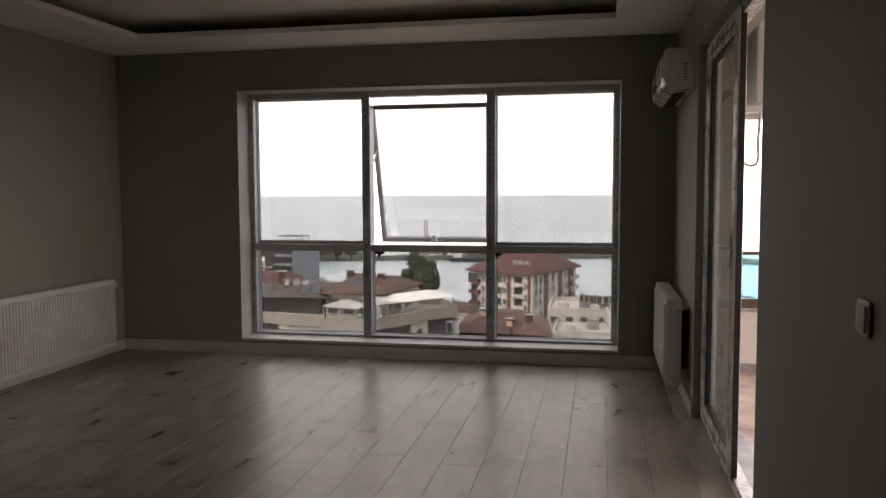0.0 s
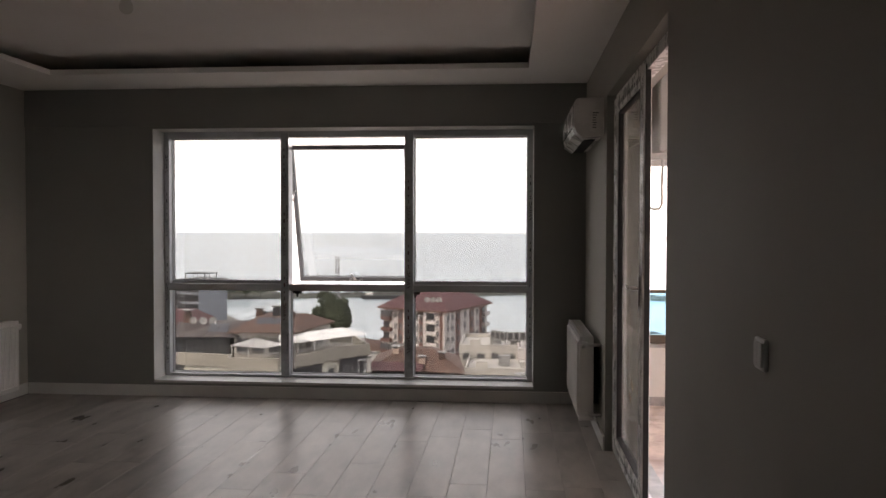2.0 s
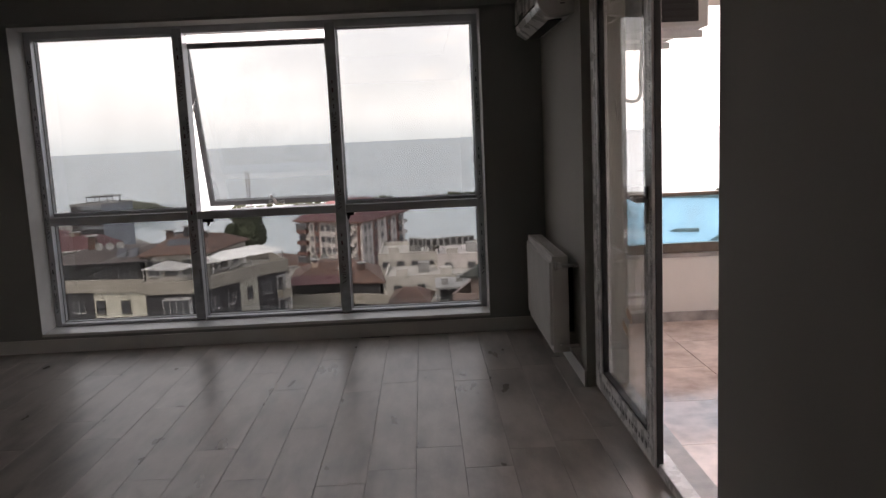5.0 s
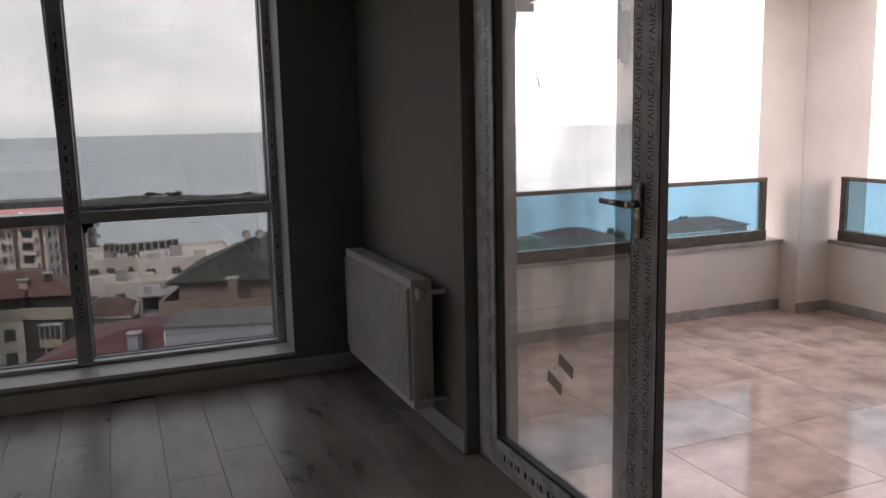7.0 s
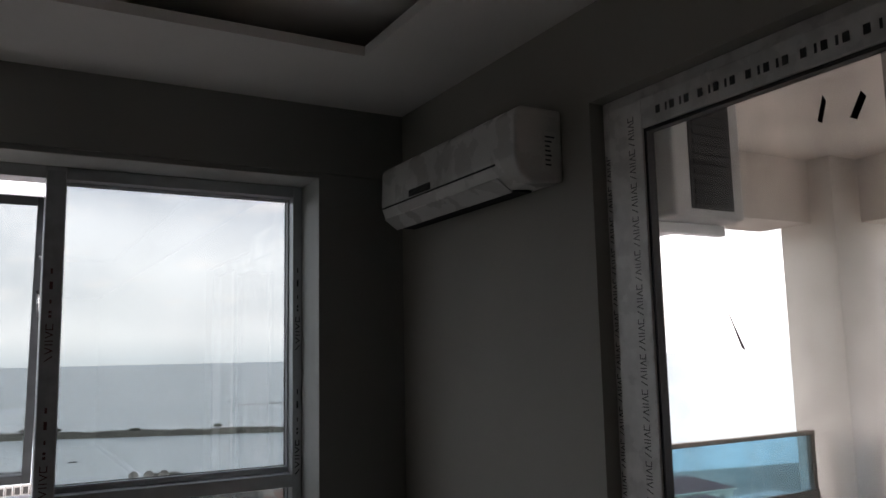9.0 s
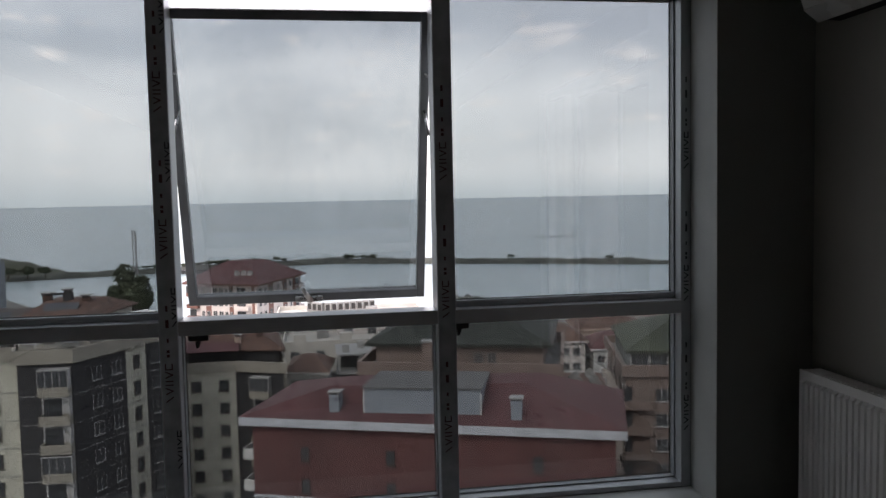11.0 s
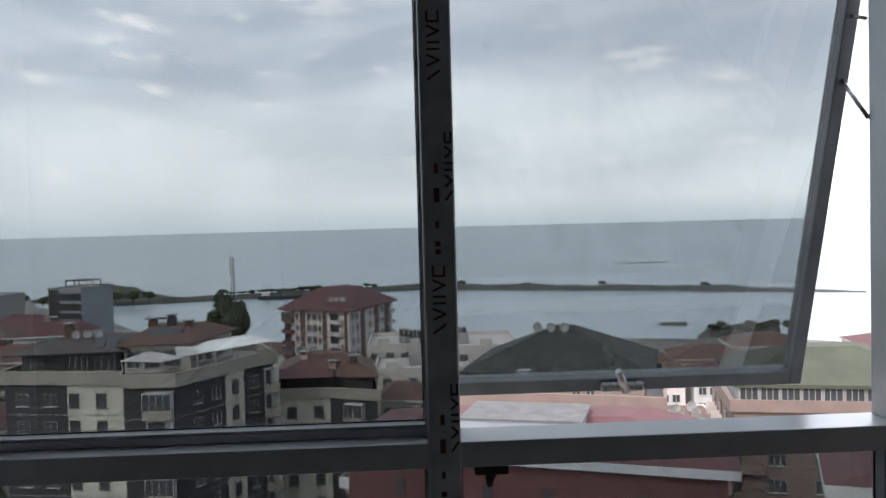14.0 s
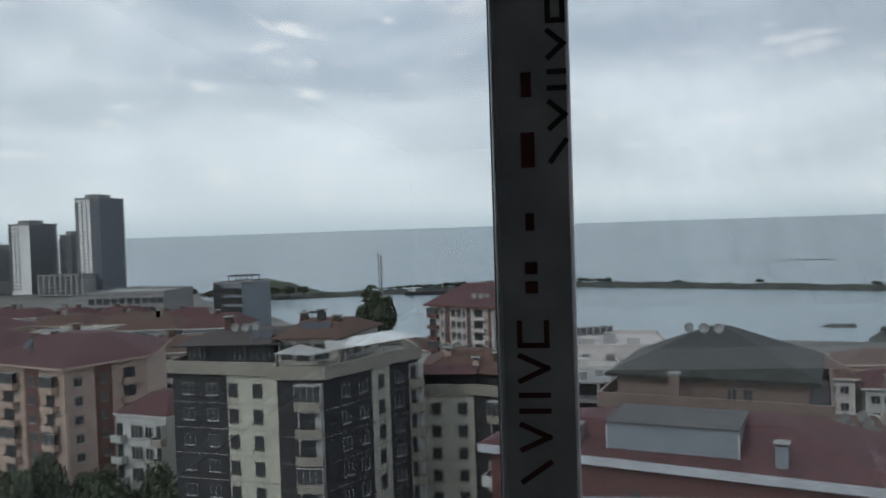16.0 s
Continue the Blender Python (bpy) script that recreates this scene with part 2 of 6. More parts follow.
# ---- mesh helpers ----
def box(bm, x0, y0, z0, x1, y1, z1, mi=0, bevel=0.0):
    v = [bm.verts.new(p) for p in ((x0, y0, z0), (x1, y0, z0), (x1, y1, z0), (x0, y1, z0), (x0, y0, z1), (x1, y0, z1), (x1, y1, z1), (x0, y1, z1))]
    fs = [bm.faces.new([v[i] for i in q]) for q in ((0, 3, 2, 1), (4, 5, 6, 7), (0, 1, 5, 4), (1, 2, 6, 5), (2, 3, 7, 6), (3, 0, 4, 7))]
    for f in fs:
        f.material_index = mi
    if bevel:
        es = {e for f in fs for e in f.edges}
        r = bmesh.ops.bevel(bm, geom=list(es), offset=bevel, segments=2, profile=0.5, affect='EDGES')
        for f in r["faces"]:
            f.material_index = mi
    return fs


def boxm(*a, bevel=0.0):
    bm = bmesh.new()
    box(bm, *a, bevel=bevel)
    return bm


def tube(bm, p, q, r, r2=None, seg=12, caps=True, mi=0):
    p, q = Vector(p), Vector(q)
    d = q - p
    rot = d.to_track_quat("Z", "Y").to_matrix()
    r2 = r if r2 is None else r2
    a = [bm.verts.new(p + rot @ Vector((r * math.cos(2 * math.pi * i / seg), r * math.sin(2 * math.pi * i / seg), 0))) for i in range(seg)]
    b = [bm.verts.new(q + rot @ Vector((r2 * math.cos(2 * math.pi * i / seg), r2 * math.sin(2 * math.pi * i / seg), 0))) for i in range(seg)]
    for i in range(seg):
        f = bm.faces.new([a[i], a[(i + 1) % seg], b[(i + 1) % seg], b[i]])
        f.smooth, f.material_index = True, mi
    if caps:
        bm.faces.new(a[::-1]).material_index = mi
        bm.faces.new(b).material_index = mi


def tubem(*a, **k):
    bm = bmesh.new()
    tube(bm, *a, **k)
    return bm


def mesh_of(name, bm, mats):
    me = bpy.data.meshes.new(name)
    bm.normal_update()
    bm.to_mesh(me)
    bm.free()
    for m in (mats if isinstance(mats, (list, tuple)) else [mats]):
        me.materials.append(m)
    return me


def part(name, bm, material, parent, label="", at=None):
    """Links a bmesh, or mesh data, as one mesh object under a thing or a part."""
    ob = new(name, bm if isinstance(bm, bpy.types.Mesh) else mesh_of(name, bm, material))
    ob.parent = parent
    if at is not None:
        ob.location = at
    return tagged(ob, label)


def thing(name, label, category, group="", kind="", at=(0, 0, 0), rz=0.0):
    ob = new(name)
    ob.empty_display_size = 0.1
    ob.matrix_basis = pose(*at, 0, 0, rz)
    return tagged(ob, label, category, group, kind)


def solid(name, bm, material, label, category, group="", kind=""):
    return tagged(new(name, mesh_of(name, bm, material)), label, category, group, kind)


# ---- the room ----
XW, XE, YN, YS = -5.03, 0.0, -0.30, -12.5      # inner faces of the walls
WX0, WX1, WZ0, WZ1 = -3.835, -0.44, 0.14, 2.395  # window opening in the wall
DY0, DY1, DZ1 = -3.83, -1.755, 2.40           # balcony door opening
ZS, ZL, ZC = 2.748, 2.79, 2.90                 # soffit, its upper edge, ceiling
OUT = 0.10                                     # outer face of the window wall

bm = bmesh.new()
box(bm, XW - 0.2, YN, -0.2, WX0, OUT, 3.1)
box(bm, WX1, YN, -0.2, 0.25, OUT, 3.1)
box(bm, WX0, YN, -0.2, WX1, OUT, WZ0)
box(bm, WX0, YN, WZ1, WX1, OUT, 3.1)
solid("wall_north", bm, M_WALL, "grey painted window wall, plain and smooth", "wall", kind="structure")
bm = bmesh.new()
box(bm, XE, DY1, -0.2, 0.25, YN, 3.1)
box(bm, XE, YS - 0.2, -0.2, 0.25, DY0, 3.1)
box(bm, XE, DY0, DZ1, 0.25, DY1, 3.1)
solid("wall_east", bm, M_WALL_LIGHT, "grey painted side wall with the balcony doorway", "wall", kind="structure")
solid("wall_west", boxm(XW - 0.2, YS - 0.2, -0.2, XW, YN, 3.1), M_WALL_LIGHT, "grey painted side wall behind the radiator", "wall", kind="structure")
solid("wall_south", boxm(XW, YS - 0.2, -0.2, XE, YS, 3.1), M_WALL_LIGHT, "grey painted wall closing the room", "wall", kind="structure")
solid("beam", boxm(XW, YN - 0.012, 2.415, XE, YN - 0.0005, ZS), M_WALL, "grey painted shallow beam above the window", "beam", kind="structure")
solid("ceiling", boxm(XW, YS, ZC, XE, YN, 3.1), M_CEIL, "white painted recessed ceiling", "ceiling", kind="structure")
bm = bmesh.new()
SX0, SX1, SY0, SY1 = -4.37, -0.505, -6.6, -0.99
oc = ((XW, YS), (XE, YS), (XE, YN), (XW, YN))
ic = ((SX0, SY0), (SX1, SY0), (SX1, SY1), (SX0, SY1))
vs = [[bm.verts.new((x, y, z)) for x, y in c] for c, z in ((oc, ZS), (ic, ZS), (ic, ZL), (oc, ZL))]
for a in range(4):
    for i in range(4):
        bm.faces.new([vs[a][i], vs[a][(i + 1) % 4], vs[(a + 1) % 4][(i + 1) % 4], vs[(a + 1) % 4][i]])
bmesh.ops.recalc_face_normals(bm, faces=bm.faces)
solid("ceiling_soffit", bm, M_CEIL, "white plasterboard dropped ceiling border with a shadow gap", "ceiling", kind="structure")
# skirting boards
bm = bmesh.new()
box(bm, XW + 0.014, YN - 0.014, 0.0, XE - 0.014, YN - 0.0005, 0.1, bevel=0.003)
solid("baseboard_north", bm, M_BASE, "white skirting board along the window wall", "baseboard", kind="structure")
bm = bmesh.new()
box(bm, XE - 0.014, DY1, 0.0, XE - 0.0005, YN - 0.014, 0.1, bevel=0.003)
solid("baseboard_east", bm, M_BASE, "white skirting board below the radiator", "baseboard", kind="structure")
bm = bmesh.new()
box(bm, XE - 0.014, YS, 0.0, XE - 0.0005, DY0, 0.1, bevel=0.003)
solid("baseboard_east", bm, M_BASE, "white skirting board under the light switch", "baseboard", kind="structure")
bm = bmesh.new()
box(bm, XW + 0.0005, YS, 0.0, XW + 0.014, YN - 0.014, 0.1, bevel=0.003)
solid("baseboard_west", bm, M_BASE, "white skirting board along the side wall", "baseboard", kind="structure")
# white lining of the window recess
bm = bmesh.new()
box(bm, WX0, YN - 0.004, WZ0 - 0.02, WX1, -0.07, WZ0 + 0.002, bevel=0.003)
solid("window_sill", bm, M_SILL, "white stone inner window sill", "window sill", kind="structure")
bm = bmesh.new()
box(bm, WX0 + 0.0005, YN - 0.002, WZ0 + 0.002, WX0 + 0.004, -0.07, WZ1 - 0.004)
box(bm, WX1 - 0.004, YN - 0.002, WZ0 + 0.002, WX1 - 0.0005, -0.07, WZ1 - 0.004)
box(bm, WX0 + 0.0005, YN - 0.002, WZ1 - 0.004, WX1 - 0.0005, -0.07, WZ1 - 0.0005)
solid("trim_window_reveal", bm, M_REVEAL, "white painted lining of the window recess", "trim", kind="structure")


# ---- the window ----
def prints(parent, mat, x, y, z0, z1, h, w, side="y", period=0.59, marks=True, thick=0.0006):
    """Running print on a film: thin strokes along z, with small marks between the groups."""
    bracket = ((-0.5, 0.1, -0.5, 0.75), (-0.5, 0.1, 0.5, 0.1), (0.5, 0.1, 0.5, 0.75))
    chevron = ((-0.5, 0.08, 0.5, 0.44), (0.5, 0.44, -0.5, 0.8))
    pair = ((-0.5, 0.2, 0.5, 0.2), (-0.5, 0.66, 0.5, 0.66))
    slash = ((-0.5, 0.15, 0.5, 0.7),)
    glyphs = (bracket, chevron, pair, chevron, slash)
    bm = bmesh.new()

    def quad(pts):
        lo = [bm.verts.new((x + u, y, v) if side == "y" else (x, y + u, v)) for u, v in pts]
        hi = [bm.verts.new((x + u, y - thick, v) if side == "y" else (x - thick, y + u, v)) for u, v in pts]
        bm.faces.new(hi)
        for a in range(4):
            bm.faces.new([lo[a], lo[(a + 1) % 4], hi[(a + 1) % 4], hi[a]])

    def bar(u0, u1, a, b):
        quad(((u0, a), (u1, a), (u1, b), (u0, b)))

    def stroke(u0, v0, u1, v1, t):
        d = Vector((u1 - u0, v1 - v0)).normalized() * t
        quad(((u0 - d.x + d.y, v0 - d.y - d.x), (u1 + d.x + d.y, v1 + d.y - d.x), (u1 + d.x - d.y, v1 + d.y + d.x), (u0 - d.x - d.y, v0 - d.y + d.x)))

    z = z0
    while z < z1 - 5 * h:
        for k in range(5):
            zz = z + (4 - k) * h
            for a0, b0, a1, b1 in glyphs[k]:
                stroke(w * a0 * 0.86, zz + b0 * h, w * a1 * 0.86, zz + b1 * h, 0.075 * h)
        if marks:
            q = z + 5.6 * h
            for a, b, u in ((0, 0.35, 0.2), (0.55, 0.9, 0.2), (1.8, 2.3, 0.14), (3.6, 4.6, 0.22), (5.6, 6.3, 0.16)):
                if q + b * h < min(z1, z + period - 0.2 * h):
                    bar(-w * u, w * u, q + a * h, q + b * h)
        z += period
    bmesh.ops.recalc_face_normals(bm, faces=bm.faces)
    return part("film_print", bm, mat, parent, "faded running print on the film")


GX = ((-3.785, -2.734), (-2.658, -1.594), (-1.514, -0.490))
ZT0, ZT1 = 0.937, 1.02
YF, YB, YG = -0.074, -0.005, 0.040  # profile front, glazing bead front, glass
window_1 = thing("window_1", "grey aluminium window wall of six panes, middle sash open", "window", kind="structure")
bm = bmesh.new()
FX0, FX1, FZ0, FZ1 = WX0 + 0.004, WX1 - 0.004, WZ0 + 0.002, WZ1 - 0.004
for a in ((FX0, FZ0, GX[0][0], FZ1), (GX[2][1], FZ0, FX1, FZ1)):
    box(bm, a[0], YF + 0.006, a[1], a[2], 0.06, a[3], bevel=0.003)
part("window_frame", bm, M_ALU, window_1)
for z0, z1 in ((FZ0, 0.165), (2.337, FZ1)):
    for gx in GX:
        part("rail", boxm(gx[0], YF + 0.008, z0, gx[1], 0.06, z1, bevel=0.003), M_ALU, window_1)
for i, gx in enumerate(GX):
    bm = bmesh.new()
    box(bm, gx[0], YF + 0.003, ZT0, gx[1], 0.06, 0.998, bevel=0.003)
    if i != 1:
        box(bm, gx[0], YB, 0.9985, gx[1], 0.06, ZT1 - 0.0005, bevel=0.002)
    part("transom", bm, M_ALU, window_1)
for i in (0, 1):
    a, b = GX[i][1], GX[i + 1][0]
    mul = part("mullion", boxm(a, YF, FZ0, b, 0.06, FZ1, bevel=0.004), M_ALU, window_1)
    part("film", boxm(a + 0.006, YF - 0.0015, FZ0 + 0.02, b - 0.004, YF - 0.0003, FZ1 - 0.02), M_FILM, mul)
    prints(mul, M_PRINT_RED, (a + b) / 2 - 0.004, YF - 0.0017, (0.667, 0.378)[i], FZ1 - 0.1, 0.0334, 0.030, period=0.585)
    if i == 0:
        prints(mul, M_PRINT_BLK, b - 0.013, YF - 0.0017, 0.39, FZ1 - 0.02, 0.0334, 0.016, period=0.585, marks=False)
for j, (z0, z1) in enumerate(((0.165, ZT0), (ZT1, 2.337))):
    for i, gx in enumerate(GX):
        if j == 1 and i == 1:
            continue
        for nm, e, s, ya, mt in (("glazing_bead", 0.006, 0.0, YB, M_FILM), ("gasket", 0.003, 0.0061, YG - 0.006, M_RUBBER)):
            bead = bmesh.new()
            a0, a1, c0, c1 = gx[0] + s, gx[1] - s, z0 + s, z1 - s
            box(bead, a0, ya, c0, a0 + e, YG - 0.001, c1)
            box(bead, a1 - e, ya, c0, a1, YG - 0.001, c1)
            box(bead, a0 + e, ya, c0, a1 - e, YG - 0.001, c0 + e)
            box(bead, a0 + e, ya, c1 - e, a1 - e, YG - 0.001, c1)
            part(nm, bead, mt, window_1)
        p = part("pane", boxm(gx[0] + 0.002, YG, z0 + 0.002, gx[1] - 0.002, YG + 0.006, z1 - 0.002), M_GLASS, window_1)
# film print on the outer frame jambs
prints(window_1, M_PRINT_BLK, FX0 + 0.022, YF + 0.0058, 0.25, 2.2, 0.034, 0.02)
prints(window_1, M_PRINT_BLK, FX1 - 0.022, YF + 0.0058, 0.4, 2.2, 0.034, 0.02)
# top-hung sash, pushed out at the bottom
SASH_TILT = math.degrees(math.asin(0.41 / 1.345))
sash = thing("sash", "open top-hung grey aluminium sash tilted outwards", "", at=(-2.137, 0.065, 2.28))
sash.parent = window_1
sash.matrix_basis = pose(-2.137, 0.065, 2.28, SASH_TILT, 0, 0)
bm = bmesh.new()
SW, SH = 0.557, 1.345
box(bm, -SW, -0.025, -SH, -SW + 0.037, 0.03, 0, bevel=0.003)
box(bm, SW - 0.037, -0.025, -SH, SW, 0.03, 0, bevel=0.003)
box(bm, -SW + 0.037, -0.025, -SH, SW - 0.037, 0.03, -SH + 0.042, bevel=0.003)
box(bm, -SW + 0.037, -0.025, -0.042, SW - 0.037, 0.03, 0, bevel=0.003)
part("sash_frame", bm, M_ALU_SASH, sash)
part("pane", boxm(-SW + 0.036, 0.0, -SH + 0.036, SW - 0.036, 0.006, -0.036), M_GLASS, sash)
bm = bmesh.new()
box(bm, -0.065, -0.047, -SH + 0.006, 0.065, -0.025, -SH + 0.034, bevel=0.006)
tube(bm, (0, -0.045, -SH + 0.024), (0, -0.068, -SH + 0.03), 0.016, 0.013)
tube(bm, (0.006, -0.06, -SH + 0.02), (-0.03, -0.085, -SH + 0.10), 0.015, 0.009)
part("handle", bm, M_CHROME, sash, "grey metal sash handle")
for sx in (-1, 1):
    bm = bmesh.new()
    xs = -2.130 + sx * 0.532
    tube(bm, (xs, 0.07, 2.26), (xs, 0.19, 1.86), 0.006, seg=8)
    tube(bm, (xs, 0.055, 1.75), (xs, 0.19, 1.88), 0.006, seg=8)
    tube(bm, (xs, 0.06, 2.0), (xs, 0.145, 2.03), 0.005, seg=8)
    part("friction_stay", bm, M_CHROME, window_1)
for x, z in ((-2.575, 0.935), (-1.485, 0.935)):
    bm = bmesh.new()
    box(bm, x - 0.05, -0.055, z - 0.024, x + 0.03, -0.02, z - 0.001, bevel=0.004)
    tube(bm, (x - 0.01, -0.038, z - 0.01), (x - 0.015, -0.038, z - 0.055), 0.018, 0.006, seg=8)
    part("lock_tab", bm, M_RUBBER, window_1, "black plastic locking tab")


# ---- balcony door ----
DX = 0.06
door_1 = thing("door_1", "white plastic glazed balcony door with film still on it", "door", kind="structure")
bm = bmesh.new()
box(bm, DX, DY1 - 0.075, 0.0, DX + 0.07, DY1, DZ1 - 0.0, bevel=0.004)
box(bm, DX, DY0, 0.0, DX + 0.07, DY0 + 0.075, DZ1, bevel=0.004)
box(bm, DX, DY0 + 0.075, DZ1 - 0.07, DX + 0.07, DY1 - 0.075, DZ1, bevel=0.004)
box(bm, DX, DY0 + 0.075, 0.0, DX + 0.07, DY1 - 0.075, 0.045, bevel=0.004)
part("door_frame", bm, M_FILM_W, door_1)
LY0, LY1, LZ0, LZ1 = -2.975, DY1 - 0.045, 0.03, DZ1 - 0.04
bm = bmesh.new()
gy0, gy1, gz0, gz1 = -2.865, -1.96, 0.14, 2.26
box(bm, DX - 0.018, LY0, LZ0, DX + 0.024, gy0, LZ1, bevel=0.004)
box(bm, DX - 0.018, gy1, LZ0, DX + 0.024, LY1, LZ1, bevel=0.004)
box(bm, DX - 0.018, gy0, LZ0, DX + 0.024, gy1, gz0, bevel=0.004)
box(bm, DX - 0.018, gy0, gz1, DX + 0.024, gy1, LZ1, bevel=0.004)
leaf = part("door_leaf", bm, M_FILM_W, door_1, "closed white leaf with a tall glass pane")
bm = bmesh.new()
e = 0.012
box(bm, DX - 0.01, gy0, gz0, DX + 0.022, gy0 + e, gz1)
box(bm, DX - 0.01, gy1 - e, gz0, DX + 0.022, gy1, gz1)
box(bm, DX - 0.01, gy0 + e, gz0, DX + 0.022, gy1 - e, gz0 + e)
box(bm, DX - 0.01, gy0 + e, gz1 - e, DX + 0.022, gy1 - e, gz1)
part("gasket", bm, M_RUBBER, leaf)
part("pane", boxm(DX + 0.012, gy0 + 0.004, gz0 + 0.004, DX + 0.018, gy1 - 0.004, gz1 - 0.004), M_GLASS_DOOR, leaf)
# added grey see-through strip in place of a reflection at the glass edge
part("reflection_strip", boxm(DX + 0.008, gy0 + 0.013, gz0 + 0.013, DX + 0.0095, gy0 + 0.118, gz1 - 0.013), glass("cloudy_reflection", (0.62, 0.62, 0.62), 0.05, smudge_veil=0.5), leaf, "cloudy strip on the glass edge standing in for a reflection")
part("edge_seal", boxm(DX - 0.008, LY0 - 0.006, LZ0, DX + 0.02, LY0 - 0.0005, LZ1), M_RUBBER, leaf)
prints(leaf, M_PRINT_GREY, DX - 0.0185, gy0 - 0.026, 0.1, 2.32, 0.021, 0.026, side="x", period=0.108, marks=False)
prints(leaf, M_PRINT_GREY, DX - 0.0185, LY0 + 0.026, 0.16, 2.32, 0.021, 0.024, side="x", period=0.113, marks=False)
prints(leaf, M_PRINT_GREY, DX - 0.0185, gy1 + 0.05, 0.1, 2.32, 0.021, 0.028, side="x", period=0.111, marks=False)
prints(door_1, M_PRINT_BLK, DX - 0.0005, DY1 - 0.022, 0.1, 2.3, 0.020, 0.024, side="x", period=0.106, marks=False)
for zc in (2.305, 0.085):
    bm = bmesh.new()
    y = gy0
    while y < gy1 - 0.17:
        for k in range(5):
            box(bm, DX - 0.0191, y + k * 0.03, zc - 0.013, DX - 0.0185, y + k * 0.03 + (0.008 if k % 2 else 0.019), zc + 0.013)
        y += 0.175
    part("film_print", bm, M_PRINT_BLK, leaf)
bm = bmesh.new()
box(bm, DX - 0.032, -2.925, 1.09, DX - 0.019, -2.895, 1.25, bevel=0.005)
tube(bm, (DX - 0.03, -2.91, 1.19), (DX - 0.07, -2.91, 1.19), 0.011)
tube(bm, (DX - 0.068, -2.918, 1.19), (DX - 0.068, -2.785, 1.193), 0.0105, 0.009)
part("door_handle", bm, M_CHROME, leaf, "grey metal lever handle")
M_PAPER = bpy.data.materials.new("thin_paper")
M_PAPER.use_nodes = True
_n, _l = M_PAPER.node_tree.nodes, M_PAPER.node_tree.links
_t = _n.new("ShaderNodeBsdfTranslucent")
_t.inputs["Color"].default_value = (0.20, 0.155, 0.12, 1)
_x = _n.new("ShaderNodeMixShader")
_x.inputs["Fac"].default_value = 0.6
_l.new(_n["Principled BSDF"].outputs["BSDF"], _x.inputs[1])
_n["Principled BSDF"].inputs["Base Color"].default_value = (0.24, 0.19, 0.15, 1)
_l.new(_t.outputs["BSDF"], _x.inputs[2])
_l.new(_x.outputs["Shader"], _n["Material Output"].inputs["Surface"])
for y, z in ((-2.457, 0.585), (-2.380, 0.503)):
    bm = bmesh.new()
    v = [bm.verts.new((DX + 0.0112, y + a, z + b)) for a, b in ((-0.052, 0.006), (-0.044, -0.036), (0.052, -0.006), (0.044, 0.036))]
    bm.faces.new(v)
    part("sticker", bm, M_PAPER, leaf, "small brown paper sticker on the glass")
for (ya, za), (yb, zb), w in (((-2.225, 1.667), (-2.283, 1.547), 0.011), ((-2.584, 2.19), (-2.573, 2.125), 0.009), ((-2.687, 2.17), (-2.666, 2.11), 0.013)):
    bm = bmesh.new()
    v = [bm.verts.new((DX + 0.0112, y, z)) for y, z in ((ya, za), (yb + w, zb), (yb - w * 0.4, zb - 0.01), (ya - w, za - 0.02))]
    bmesh.ops.solidify(bm, geom=[bm.faces.new(v)], thickness=0.0006)
    part("tape_scrap", bm, M_PRINT_BLK, leaf, "dark scrap of torn tape")




